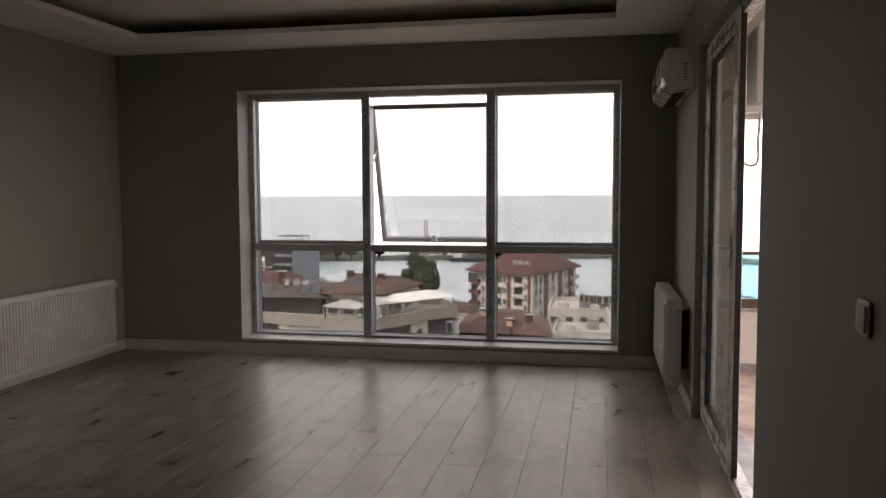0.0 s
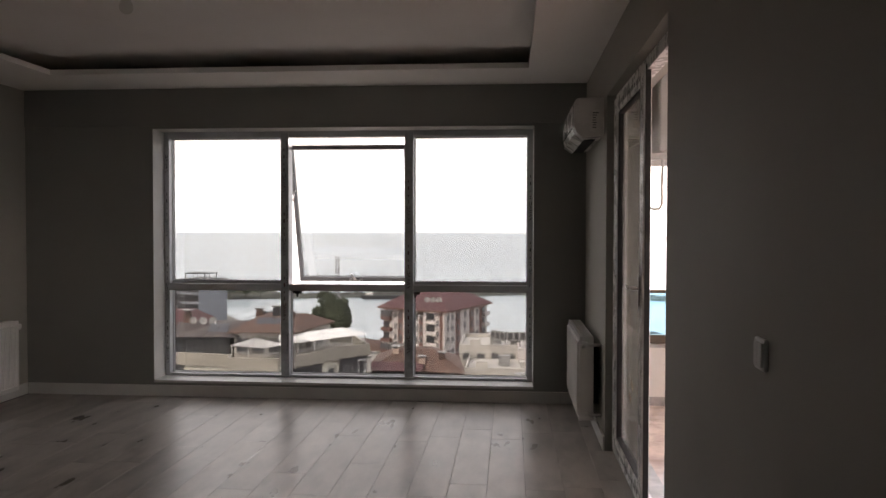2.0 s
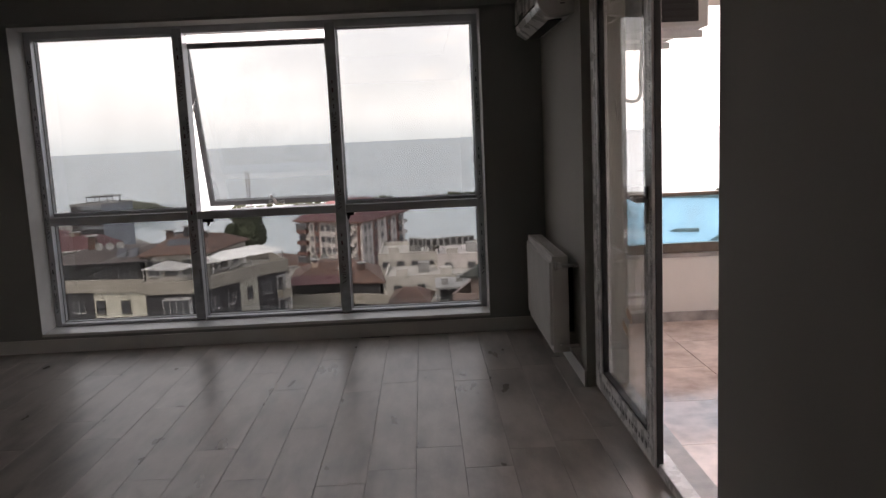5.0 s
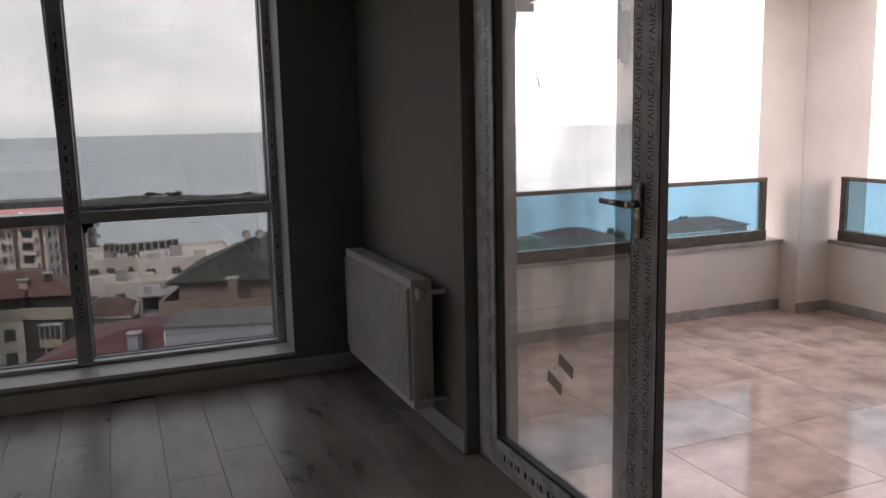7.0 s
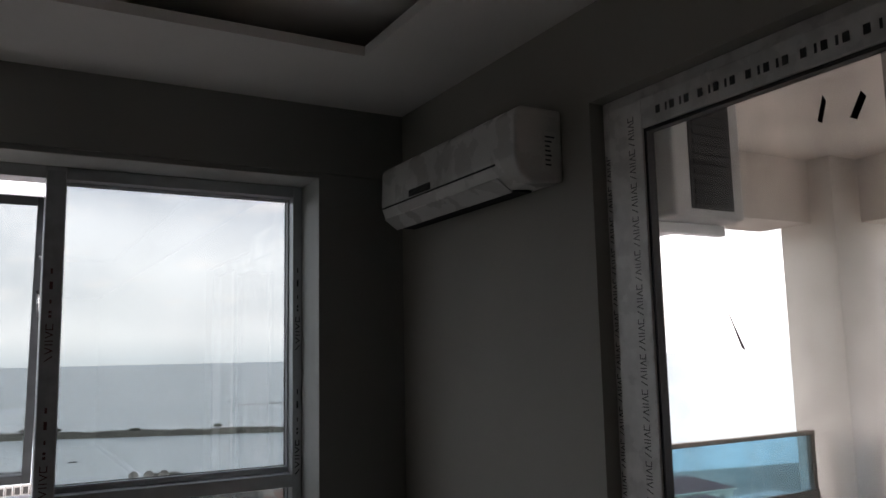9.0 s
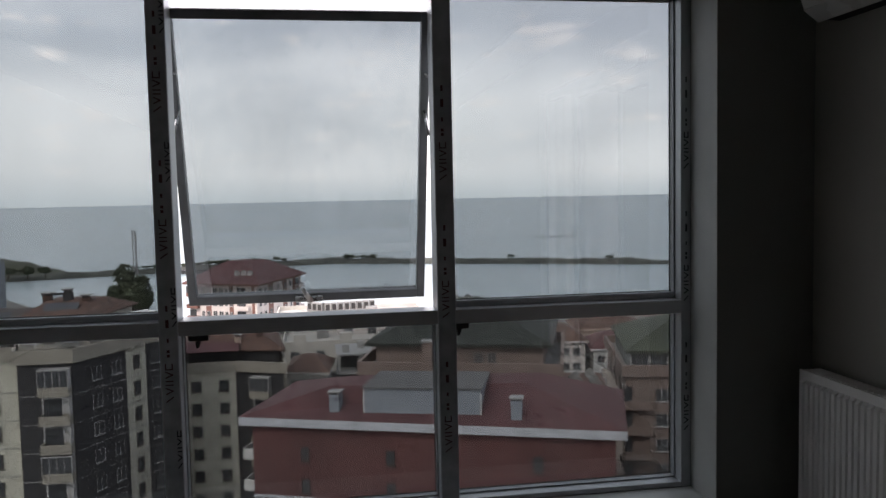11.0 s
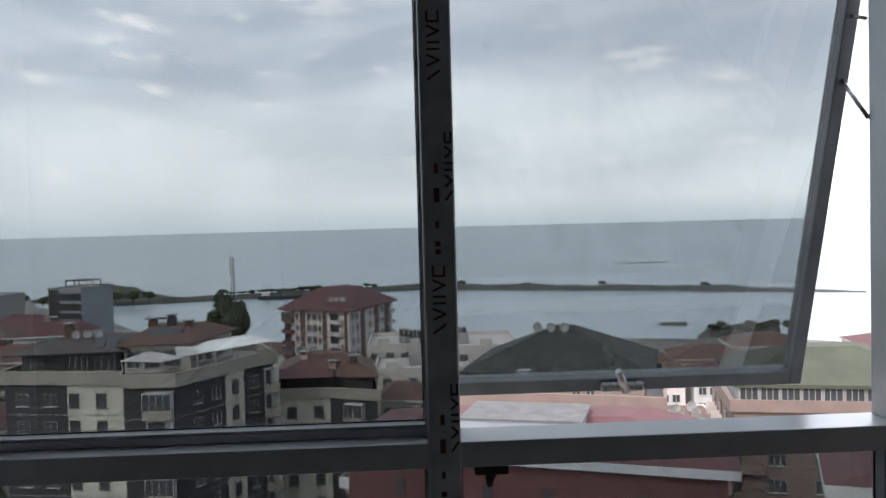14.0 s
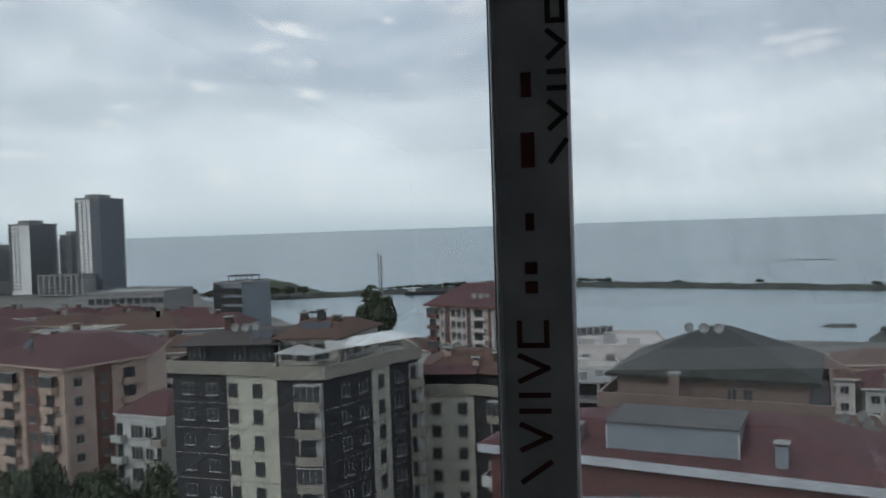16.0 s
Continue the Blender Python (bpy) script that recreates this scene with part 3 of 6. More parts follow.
# ---- radiators ----
def radiator(at, rz, length, valve_left, label):
    """A ribbed panel radiator; its back faces +x locally, its length runs along y."""
    r = thing("radiator", label, "radiator", group="panel radiators", at=at, rz=rz)
    h, d = 0.6, 0.10
    bm = bmesh.new()
    n = int((length - 0.03) / 0.0335)
    m = (length - n * 0.0335) / 2
    prof = [(0.0, 0.0)]
    for i in range(n):
        y = m + i * 0.0335
        prof += [(y + 0.003, 0.0), (y + 0.007, -0.015), (y + 0.0265, -0.015), (y + 0.0305, 0.0)]
    prof.append((length, 0.0))
    rows = [[bm.verts.new((x * k, y, z)) for y, x in prof] for z, k in ((0.0, 0), (0.035, 0), (0.048, 1), (h - 0.048, 1), (h - 0.035, 0), (h, 0))]
    for a, b in zip(rows, rows[1:]):
        for i in range(len(prof) - 1):
            bm.faces.new([a[i + 1], a[i], b[i], b[i + 1]])
    back = [bm.verts.new((0.012, y, z)) for y, z in ((0, 0), (length, 0), (length, h), (0, h))]
    bm.faces.new(back)
    bm.faces.new([rows[0][0], *rows[0][1:], back[1], back[0]])
    bm.faces.new([*rows[-1][::-1], back[3], back[2]])
    bm.faces.new([*[r[0] for r in rows[::-1]], back[0], back[3]])
    bm.faces.new([*[r[-1] for r in rows], back[2], back[1]])
    bmesh.ops.recalc_face_normals(bm, faces=bm.faces)
    part("front_panel", bm, M_RAD, r, "ribbed white steel panel")
    part("back_panel", boxm(d - 0.012, 0.01, 0.01, d, length - 0.01, h - 0.012), M_RAD, r)
    for y in (0.0, length - 0.002):
        part("side_panel", boxm(0.0125, y, 0.004, d - 0.002, y + 0.002, h - 0.002), M_RAD, r)
    bm = bmesh.new()
    box(bm, 0.0125, 0.003, h - 0.01, d - 0.002, length - 0.003, h - 0.004)
    k = int((length - 0.06) / 0.03)
    for i in range(k):
        y = 0.03 + i * 0.03
        box(bm, 0.022, y, h - 0.004, d - 0.014, y + 0.012, h + 0.001)
    part("top_grille", bm, M_RAD, r)
    # near-black block giving the shade between the two panels
    part("core_shade", boxm(0.03, 0.02, 0.02, d - 0.03, length - 0.02, h - 0.03), M_DARK, r)
    ys = 0.0 if valve_left else length
    s = -1 if valve_left else 1
    bm = bmesh.new()
    tube(bm, (0.05, ys, h - 0.055), (0.05, ys + s * 0.045, h - 0.055), 0.013)
    tube(bm, (0.05, ys + s * 0.035, h - 0.055), (0.012, ys + s * 0.035, h - 0.055), 0.020, 0.027)
    tube(bm, (0.05, ys + s * 0.035, h - 0.055), (d + 0.05, ys + s * 0.035, h - 0.055), 0.011)
    part("valve", bm, M_PVC, r, "white thermostat valve")
    bm = bmesh.new()
    tube(bm, (0.05, ys, 0.05), (0.05, ys + s * 0.045, 0.05), 0.012)
    tube(bm, (0.05, ys + s * 0.03, 0.05), (d + 0.05, ys + s * 0.03, 0.05), 0.010)
    part("return_valve", bm, M_PVC, r)
    for y in (0.12, length - 0.12):
        part("bracket", boxm(d, y, 0.1, d + 0.048, y + 0.03, h - 0.08), M_DARK, r)
    return r


radiator((-0.152, -1.515, 0.145), 0, 1.075, True, "white ribbed panel radiator on the wall beside the balcony door")
radiator((XW + 0.152, -0.66, 0.105), 180, 1.75, True, "long white ribbed panel radiator on the side wall")


# ---- wall air conditioner ----
def split_unit():
    u = thing("air_conditioner", "white indoor air conditioner with wrinkled plastic film on it", "air conditioner", at=(0, -1.60, 2.09))
    L, prof = 1.10, ((0, 0.06), (-0.14, 0.045), (-0.19, 0.08), (-0.21, 0.135), (-0.205, 0.30), (-0.18, 0.325), (0, 0.325))
    bm = bmesh.new()
    a = [bm.verts.new((x, 0, z)) for x, z in prof]
    b = [bm.verts.new((x, L, z)) for x, z in prof]
    bm.faces.new(a)
    bm.faces.new(b[::-1])
    for i in range(len(prof)):
        j = (i + 1) % len(prof)
        bm.faces.new([a[j], a[i], b[i], b[j]])
    bmesh.ops.recalc_face_normals(bm, faces=bm.faces)
    bmesh.ops.bevel(bm, geom=bm.edges[:], offset=0.012, segments=3, profile=0.5, affect='EDGES')
    part("housing", bm, M_PLASTIC, u)
    # dark strips on the housing draw the shade of panel gap and vent slot
    bm = bmesh.new()
    box(bm, -0.213, 0.13, 0.128, -0.2, L - 0.02, 0.134)
    part("panel_gap_shade", bm, M_DARK, u)
    flap = part("flap", boxm(-0.040, 0, -0.002, 0.040, L - 0.15, 0.002, bevel=0.001), M_PLASTIC, u)
    flap.matrix_basis = pose(-0.169, 0.13, 0.060, 0, 35, 0)
    part("vent_slot_shade", boxm(-0.13, 0.13, 0.043, -0.05, L - 0.03, 0.052), M_DARK, u)
    part("display", boxm(-0.2135, L - 0.48, 0.138, -0.206, L - 0.29, 0.168), M_DARK, u, "dark display window")
    part("rating_label", boxm(-0.085, -0.0012, 0.10, -0.03, -0.0002, 0.24), M_BASE, u)
    bm = bmesh.new()
    rng = random.Random(4)
    for k in range(7):
        z = 0.115 + k * 0.017
        box(bm, -0.08, -0.0018, z, -0.08 + rng.uniform(0.02, 0.045), -0.0012, z + 0.006)
    part("label_text", bm, M_PRINT_BLK, u)
    # loose film over the far half
    nx, nz = 26, 10
    bm = bmesh.new()
    g = []
    for i in range(nx + 1):
        row = []
        for k in range(nz + 1):
            y = 0.42 + (L - 0.40) * i / nx
            z = 0.11 + 0.17 * k / nz
            w = noise.noise(Vector((y * 9, z * 14, 0.3))) * 0.012 + noise.noise(Vector((y * 30, z * 38, 2.0))) * 0.007
            row.append(bm.verts.new((-0.222 + w, y, z)))
        g.append(row)
    for i in range(nx):
        for k in range(nz):
            f = bm.faces.new([g[i][k], g[i + 1][k], g[i + 1][k + 1], g[i][k + 1]])
            f.smooth = True
    part("plastic_film", bm, glass("clear_film", (0.97, 0.97, 0.97), 0.08, 1.25), u, "crinkled clear protective film")
    return u


split_unit()

# ---- light switch ----
sw = thing("light_switch", "white double rocker light switch on the grey wall", "light switch", at=(0, -5.11, 1.184))
part("plate", boxm(-0.011, -0.041, -0.041, -0.0003, 0.041, 0.041, bevel=0.004), M_PVC, sw)
for y0, y1 in ((-0.031, -0.001), (0.001, 0.031)):
    part("rocker", boxm(-0.0165, y0, -0.031, -0.011, y1, 0.031, bevel=0.002), M_BASE, sw)

# ---- bare bulb ----
lamp = thing("pendant_bulb", "unlit bare bulb on a short cable from the ceiling", "light bulb", at=(-2.43, -3.6, ZC))
part("cable", tubem((0, 0, 0), (0, 0, -0.22), 0.005, seg=8), M_DARK, lamp)
bm = bmesh.new()
tube(bm, (0, 0, -0.22), (0, 0, -0.29), 0.023, 0.027, seg=16)
tube(bm, (0, 0, -0.29), (0, 0, -0.302), 0.031, 0.031, seg=16)
part("socket", bm, M_SOCKET, lamp, "dark plastic socket")
bm = bmesh.new()
bmesh.ops.create_uvsphere(bm, u_segments=18, v_segments=12, radius=0.032)
for v in bm.verts:
    v.co.z = v.co.z * 1.1 - 0.365
    if v.co.z > -0.365:
        k = min(1, (v.co.z + 0.365) / 0.035)
        v.co.x *= 1 - 0.45 * k
        v.co.y *= 1 - 0.45 * k
        v.co.z += 0.018 * k
for f in bm.faces:
    f.smooth = True
part("bulb", bm, M_BULB, lamp)

# ---- balcony ----
BX, BY = 3.55, -0.10
bm = bmesh.new()
box(bm, 0.25, -6.5, -0.35, BX + 0.3, 0.14, -0.03)
solid("balcony_slab", bm, M_JOINT, "concrete balcony slab under the tiles", "balcony floor", kind="structure")
bm = bmesh.new()
box(bm, 0.25, -0.30, -0.03, 3.2, 0.12, 0.50)
solid("wall_balcony_north", bm, M_STUCCO, "low cream rendered balcony parapet", "parapet", kind="structure")
bm = bmesh.new()
box(bm, BX - 0.05, -6.5, -0.03, BX + 0.3, -0.48, 0.50)
solid("wall_balcony_east", bm, M_STUCCO, "low cream rendered balcony parapet at the side", "parapet", kind="structure")
bm = bmesh.new()
box(bm, 3.2, -0.48, -0.03, BX + 0.3, -0.05, 2.85, bevel=0.006)
box(bm, 3.2, -0.05, -0.03, BX + 0.3, 0.12, 0.5)
solid("pillar", bm, M_STUCCO, "cream rendered corner pillar of the balcony", "pillar", kind="structure")
bm = bmesh.new()
box(bm, 0.25, -0.30, 2.40, 3.2, 0.12, 2.85)
box(bm, BX - 0.05, -6.5, 2.40, BX + 0.3, -0.48, 2.85)
solid("balcony_beam", bm, M_STUCCO, "cream rendered edge beam above the balcony", "beam", kind="structure")
solid("ceiling_balcony", boxm(0.25, -6.5, 2.85, BX + 0.3, 0.12, 3.1), M_STUCCO, "cream painted balcony ceiling", "ceiling", kind="structure")
solid("wall_balcony_south", boxm(0.25, -6.7, -0.35, BX + 0.3, -6.5, 3.1), M_STUCCO, "cream rendered end wall of the balcony", "wall", kind="structure")
bm = bmesh.new()
box(bm, 0.25, -0.312, -0.0, 3.2, -0.3, 0.075)
box(bm, BX - 0.062, -6.5, 0.0, BX - 0.05, -0.49, 0.075)
box(bm, 3.19, -0.492, 0.0, BX - 0.05, -0.48, 0.075)
solid("baseboard_balcony", bm, M_STONE, "grey-brown tile skirting round the balcony", "baseboard", kind="structure")
bm = bmesh.new()
box(bm, 0.25, -0.335, 0.50, 3.2, 0.15, 0.53, bevel=0.004)
solid("coping_north", bm, M_STONE, "grey marble coping on the parapet", "coping", kind="structure")
bm = bmesh.new()
box(bm, BX - 0.085, -6.5, 0.50, BX + 0.33, -0.49, 0.53, bevel=0.004)
solid("coping_east", bm, M_STONE, "grey marble coping on the side parapet", "coping", kind="structure")


def balustrade(x0, y0, x1, y1, label):
    b = thing("balustrade", label, "balustrade", group="balcony balustrades", at=(x0, y0, 0.53), rz=math.degrees(math.atan2(y1 - y0, x1 - x0)))
    L = math.hypot(x1 - x0, y1 - y0)
    part("bottom_rail", boxm(0, -0.03, 0.0, L, 0.03, 0.075, bevel=0.005), M_BRONZE, b)
    part("top_rail", boxm(0, -0.025, 0.43, L, 0.025, 0.46, bevel=0.006), M_BRONZE, b)
    n = max(1, round(L / 1.5))
    for i in range(n):
        part("pane", boxm(L * i / n + 0.004, -0.005, 0.07, L * (i + 1) / n - 0.004, 0.005, 0.435), M_GLASS_BLUE, b, "blue tinted glass panel")
    for x in (0.02, L - 0.02):
        part("post", boxm(x - 0.02, -0.02, 0.0, x + 0.02, 0.02, 0.45, bevel=0.004), M_BRONZE, b)
    return b


balustrade(0.27, -0.27, 3.07, -0.27, "bronze framed balustrade of blue tinted glass on the parapet")
balustrade(BX - 0.04, -6.4, BX - 0.04, -0.56, "bronze framed blue glass balustrade along the balcony side")

# ---- outdoor unit on the balcony wall ----
ou = thing("outdoor_unit", "pale grey outdoor air conditioner on wall brackets", "air conditioner", at=(0.34, -1.80, 2.022))
part("casing", boxm(0, 0, 0, 0.36, 0.82, 0.62, bevel=0.012), M_TEAL, ou)
bm = bmesh.new()
for i in range(14):
    box(bm, 0.10, -0.006, 0.05 + i * 0.037, 0.28, -0.003, 0.066 + i * 0.037)
part("side_louvre", bm, M_DARK, ou)
part("side_grille", boxm(0.08, -0.003, 0.03, 0.30, -0.0002, 0.59), M_RUBBER, ou)
for i in range(8):
    rr = 0.06 + 0.022 * i
    bm = bmesh.new()
    for k in range(28):
        a0, a1 = 2 * math.pi * k / 28, 2 * math.pi * (k + 1) / 28
        tube(bm, (0.368, 0.33 + rr * math.cos(a0), 0.28 + rr * math.sin(a0)), (0.368, 0.33 + rr * math.cos(a1), 0.28 + rr * math.sin(a1)), 0.003, seg=5, caps=False)
    part("fan_guard_ring", bm, M_DARK, ou)
for y in (0.1, 0.7):
    bm = bmesh.new()
    box(bm, -0.118, y, -0.045, 0.36, y + 0.035, -0.005)
    box(bm, -0.118, y, -0.35, -0.09, y + 0.035, -0.045)
    part("bracket", bm, M_PVC, ou)
hose = bpy.data.curves.new("drain_hose", 'CURVE')
hose.dimensions, hose.bevel_depth, hose.bevel_resolution = '3D', 0.011, 3
sp = hose.splines.new('BEZIER')
sp.bezier_points.add(3)
for bp_, co_ in zip(sp.bezier_points, ((0.44, -1.39, 2.06), (0.435, -1.38, 1.84), (0.42, -1.30, 1.65), (0.27, -1.15, 1.9))):
    bp_.co = co_
    bp_.handle_left_type = bp_.handle_right_type = 'AUTO'
ho = new("hose", hose)
ho.data.materials.append(M_PVC)
tagged(ho, "grey drain hose looping under the outdoor unit", "hose")


# ---- the town below ----
M_W_DARK = paint("charcoal_cladding", (0.032, 0.032, 0.035), 0.8, scale=0.5, vary=0.12, bump=0.03, fine=8)
M_W_CREAM = paint("cream_facade", (0.47, 0.46, 0.39), 0.75, scale=0.4, vary=0.09, bump=0.03, fine=8)
M_W_BEIGE = paint("beige_facade", (0.27, 0.25, 0.212), 0.75, scale=0.4, vary=0.1, bump=0.03, fine=8)
M_W_ORANGE = paint("peach_facade", (0.43, 0.322, 0.268), 0.75, scale=0.4, vary=0.08, bump=0.03, fine=8)
M_W_RUST = paint("rust_red_facade", (0.15, 0.072, 0.058), 0.75, scale=0.4, vary=0.12, bump=0.03, fine=8)
M_W_BRICK = paint("brick_red_facade", (0.108, 0.042, 0.04), 0.8, scale=0.3, vary=0.12, bump=0.03, fine=8)
M_W_TAN = paint("tan_facade", (0.195, 0.145, 0.126), 0.75, scale=0.4, vary=0.1, bump=0.03, fine=8)
M_W_PINK = paint("pale_pink_facade", (0.49, 0.45, 0.43), 0.75, scale=0.4, vary=0.08, bump=0.03, fine=8)
M_W_WHITE = paint("white_facade", (0.47, 0.47, 0.455), 0.7, scale=0.4, vary=0.1, bump=0.03, fine=8)
M_W_WORN = paint("weathered_white_render", (0.43, 0.41, 0.375), 0.8, scale=0.5, vary=0.15, bump=0.04, fine=6)
M_W_BRIGHT = paint("bright_white_facade", (0.78, 0.78, 0.77), 0.7, scale=0.3, vary=0.06, bump=0.02, fine=4)
M_W_GREY = paint("grey_concrete", (0.28, 0.28, 0.275), 0.8, scale=0.5, vary=0.15, bump=0.04, fine=8)
M_W_BLUEGREY = paint("blue_grey_metal_wall", (0.20, 0.225, 0.255), 0.5, scale=0.5, vary=0.08, bump=0.02, fine=8)
M_W_PALEBLUE = paint("pale_blue_grey_fascia", (0.42, 0.44, 0.47), 0.6, scale=0.6, vary=0.1, bump=0.02, fine=8)
M_R_MAROON = paint("maroon_roof_sheet", (0.10, 0.043, 0.045), 0.9, scale=0.6, vary=0.16, bump=0.05, fine=6)
M_R_TILE = paint("weathered_clay_tiles", (0.12, 0.066, 0.05), 0.9, scale=1.8, vary=0.3, bump=0.1, fine=7, tone=(0.045, 0.03, 0.025), contrast=(0.36, 0.62))
M_R_DARK = paint("dark_weathered_tiles", (0.08, 0.062, 0.056), 0.9, scale=1.8, vary=0.3, bump=0.1, fine=7, tone=(0.022, 0.02, 0.02), contrast=(0.36, 0.62))
# charcoal lightened and blued: distance haze put into the tower colour
M_T_HAZED = paint("hazed_tower_cladding", (0.12, 0.132, 0.15), 0.7, scale=0.2, vary=0.1, bump=0.02, fine=4)
M_R_MOSS = paint("mossy_dark_roof", (0.038, 0.042, 0.037), 0.95, scale=1.4, vary=0.3, bump=0.1, fine=7, tone=(0.013, 0.017, 0.014), contrast=(0.4, 0.62))
M_R_GREEN = paint("faded_green_roof", (0.05, 0.058, 0.036), 0.8, scale=0.25, vary=0.2, bump=0.06, fine=5)
M_R_CAP = paint("pale_maroon_capping", (0.2, 0.13, 0.125), 0.8, scale=2, vary=0.15, bump=0.03)
M_R_FELT = paint("dark_roof_felt", (0.10, 0.10, 0.10), 0.85, scale=0.7, vary=0.2, bump=0.04, fine=6)
M_R_WHITE = paint("white_awning_sheet", (0.68, 0.68, 0.66), 0.5, scale=0.5, vary=0.06, bump=0.02)
M_PANE = paint("dark_glass_and_shade", (0.052, 0.057, 0.062), 0.12, scale=0.3, vary=0.15, bump=0)
M_FRAME = paint("white_window_frame", (0.40, 0.40, 0.395), 0.5, scale=3, vary=0.05, bump=0)
M_LEAF = paint("dark_foliage", (0.092, 0.112, 0.07), 0.8, scale=0.7, vary=0.3, bump=0)
M_BARK = paint("bark", (0.09, 0.065, 0.045), 0.9, scale=3, vary=0.2)
M_GROUND = paint("town_ground", (0.17, 0.165, 0.15), 0.9, scale=0.05, vary=0.25, bump=0.05, fine=0.6)
M_ROCK = paint("breakwater_rock", (0.07, 0.076, 0.066), 0.9, scale=0.12, vary=0.3, bump=0.1, fine=1.2)
M_GRASS = paint("scrub_hill", (0.062, 0.068, 0.045), 0.9, scale=0.08, vary=0.3, bump=0.1, fine=1.0)
M_SEA = paint("grey_sea", (0.218, 0.282, 0.305), 0.34, scale=0.006, vary=0.014, bump=0.0, fine=0.05)
M_SOLAR = paint("solar_glass", (0.05, 0.055, 0.065), 0.35, scale=1, vary=0.1, bump=0)
M_MAST = paint("galvanised_mast", (0.22, 0.22, 0.23), 0.5, metal=0.3, scale=2, vary=0.1)

# sea: flat round the harbour, carried up to the far skyline
bm = bmesh.new()
rings = []
for r, z in ((0.5, -50), (400, -50), (900, -50), (1500, -47), (2500, -40), (3600, -31), (4850, -20.5)):
    rings.append([bm.verts.new((r * math.cos(2 * math.pi * i / 96), r * math.sin(2 * math.pi * i / 96), z)) for i in range(96)])
bm.faces.new(rings[0])
for a, b in zip(rings, rings[1:]):
    for i in range(96):
        f = bm.faces.new([a[i], b[i], b[(i + 1) % 96], a[(i + 1) % 96]])
        f.smooth = True
solid("water", bm, M_SEA, "calm grey-green sea reaching the horizon", "sea", kind="structure")

# land: one uneven sheet with a shoreline
shore = [(-900, -300), (500, -300), (500, 180), (330, 230), (230, 250), (150, 300), (60, 330), (-30, 345), (-95, 350), (-130, 390), (-190, 480), (-260, 560), (-330, 690), (-620, 760), (-900, 700)]
bm = bmesh.new()
top = [bm.verts.new((x, y, -48.2 + 1.2 * math.sin(x * 0.05))) for x, y in shore]
bot = [bm.verts.new((x, y + (6 if y > 0 else 0), -51)) for x, y in shore]
f = bm.faces.new(top)
for i in range(len(shore)):
    j = (i + 1) % len(shore)
    bm.faces.new([top[j], top[i], bot[i], bot[j]])
bmesh.ops.triangulate(bm, faces=[f])
bmesh.ops.recalc_face_normals(bm, faces=bm.faces)
solid("ground", bm, M_GROUND, "grey town ground sloping to the shore", "ground", kind="structure")

MESHES = {}


def window_mesh(w, h, style):
    """Shared mesh of one window: frame ring, mullion, dark pane; it faces -y."""
    key = ("w", round(w, 2), round(h, 2), style)
    if key not in MESHES:
        bm = bmesh.new()
        t = 0.026 if style == "slim" else 0.045
        c2 = 0.016 if style == "slim" else 0.03
        box(bm, -w / 2, -0.05, -h / 2, w / 2, -0.01, h / 2, 1)
        for a in ((-w / 2, -h / 2, -w / 2 + t, h / 2), (w / 2 - t, -h / 2, w / 2, h / 2), (-w / 2 + t, -h / 2, w / 2 - t, -h / 2 + t), (-w / 2 + t, h / 2 - t, w / 2 - t, h / 2)):
            box(bm, a[0], -0.10, a[1], a[2], -0.052, a[3], 0)
        for c in (() if style == "plain" else ((-w / 6, w / 6) if w > 1.6 else (0.0,))):
            box(bm, c - c2, -0.09, -h / 2 + t, c + c2, -0.052, h / 2 - t, 0)
        box(bm, -w / 2 - 0.08, -0.18, -h / 2 - 0.08, w / 2 + 0.08, -0.012, -h / 2 - 0.01, 0)
        MESHES[key] = mesh_of("window", bm, [M_PVC_DARK if style == "plain" else M_FRAME, M_PANE])
    return MESHES[key]


M_PVC_DARK = paint("brown_window_frame", (0.075, 0.06, 0.052), 0.5, scale=3, vary=0.1, bump=0)


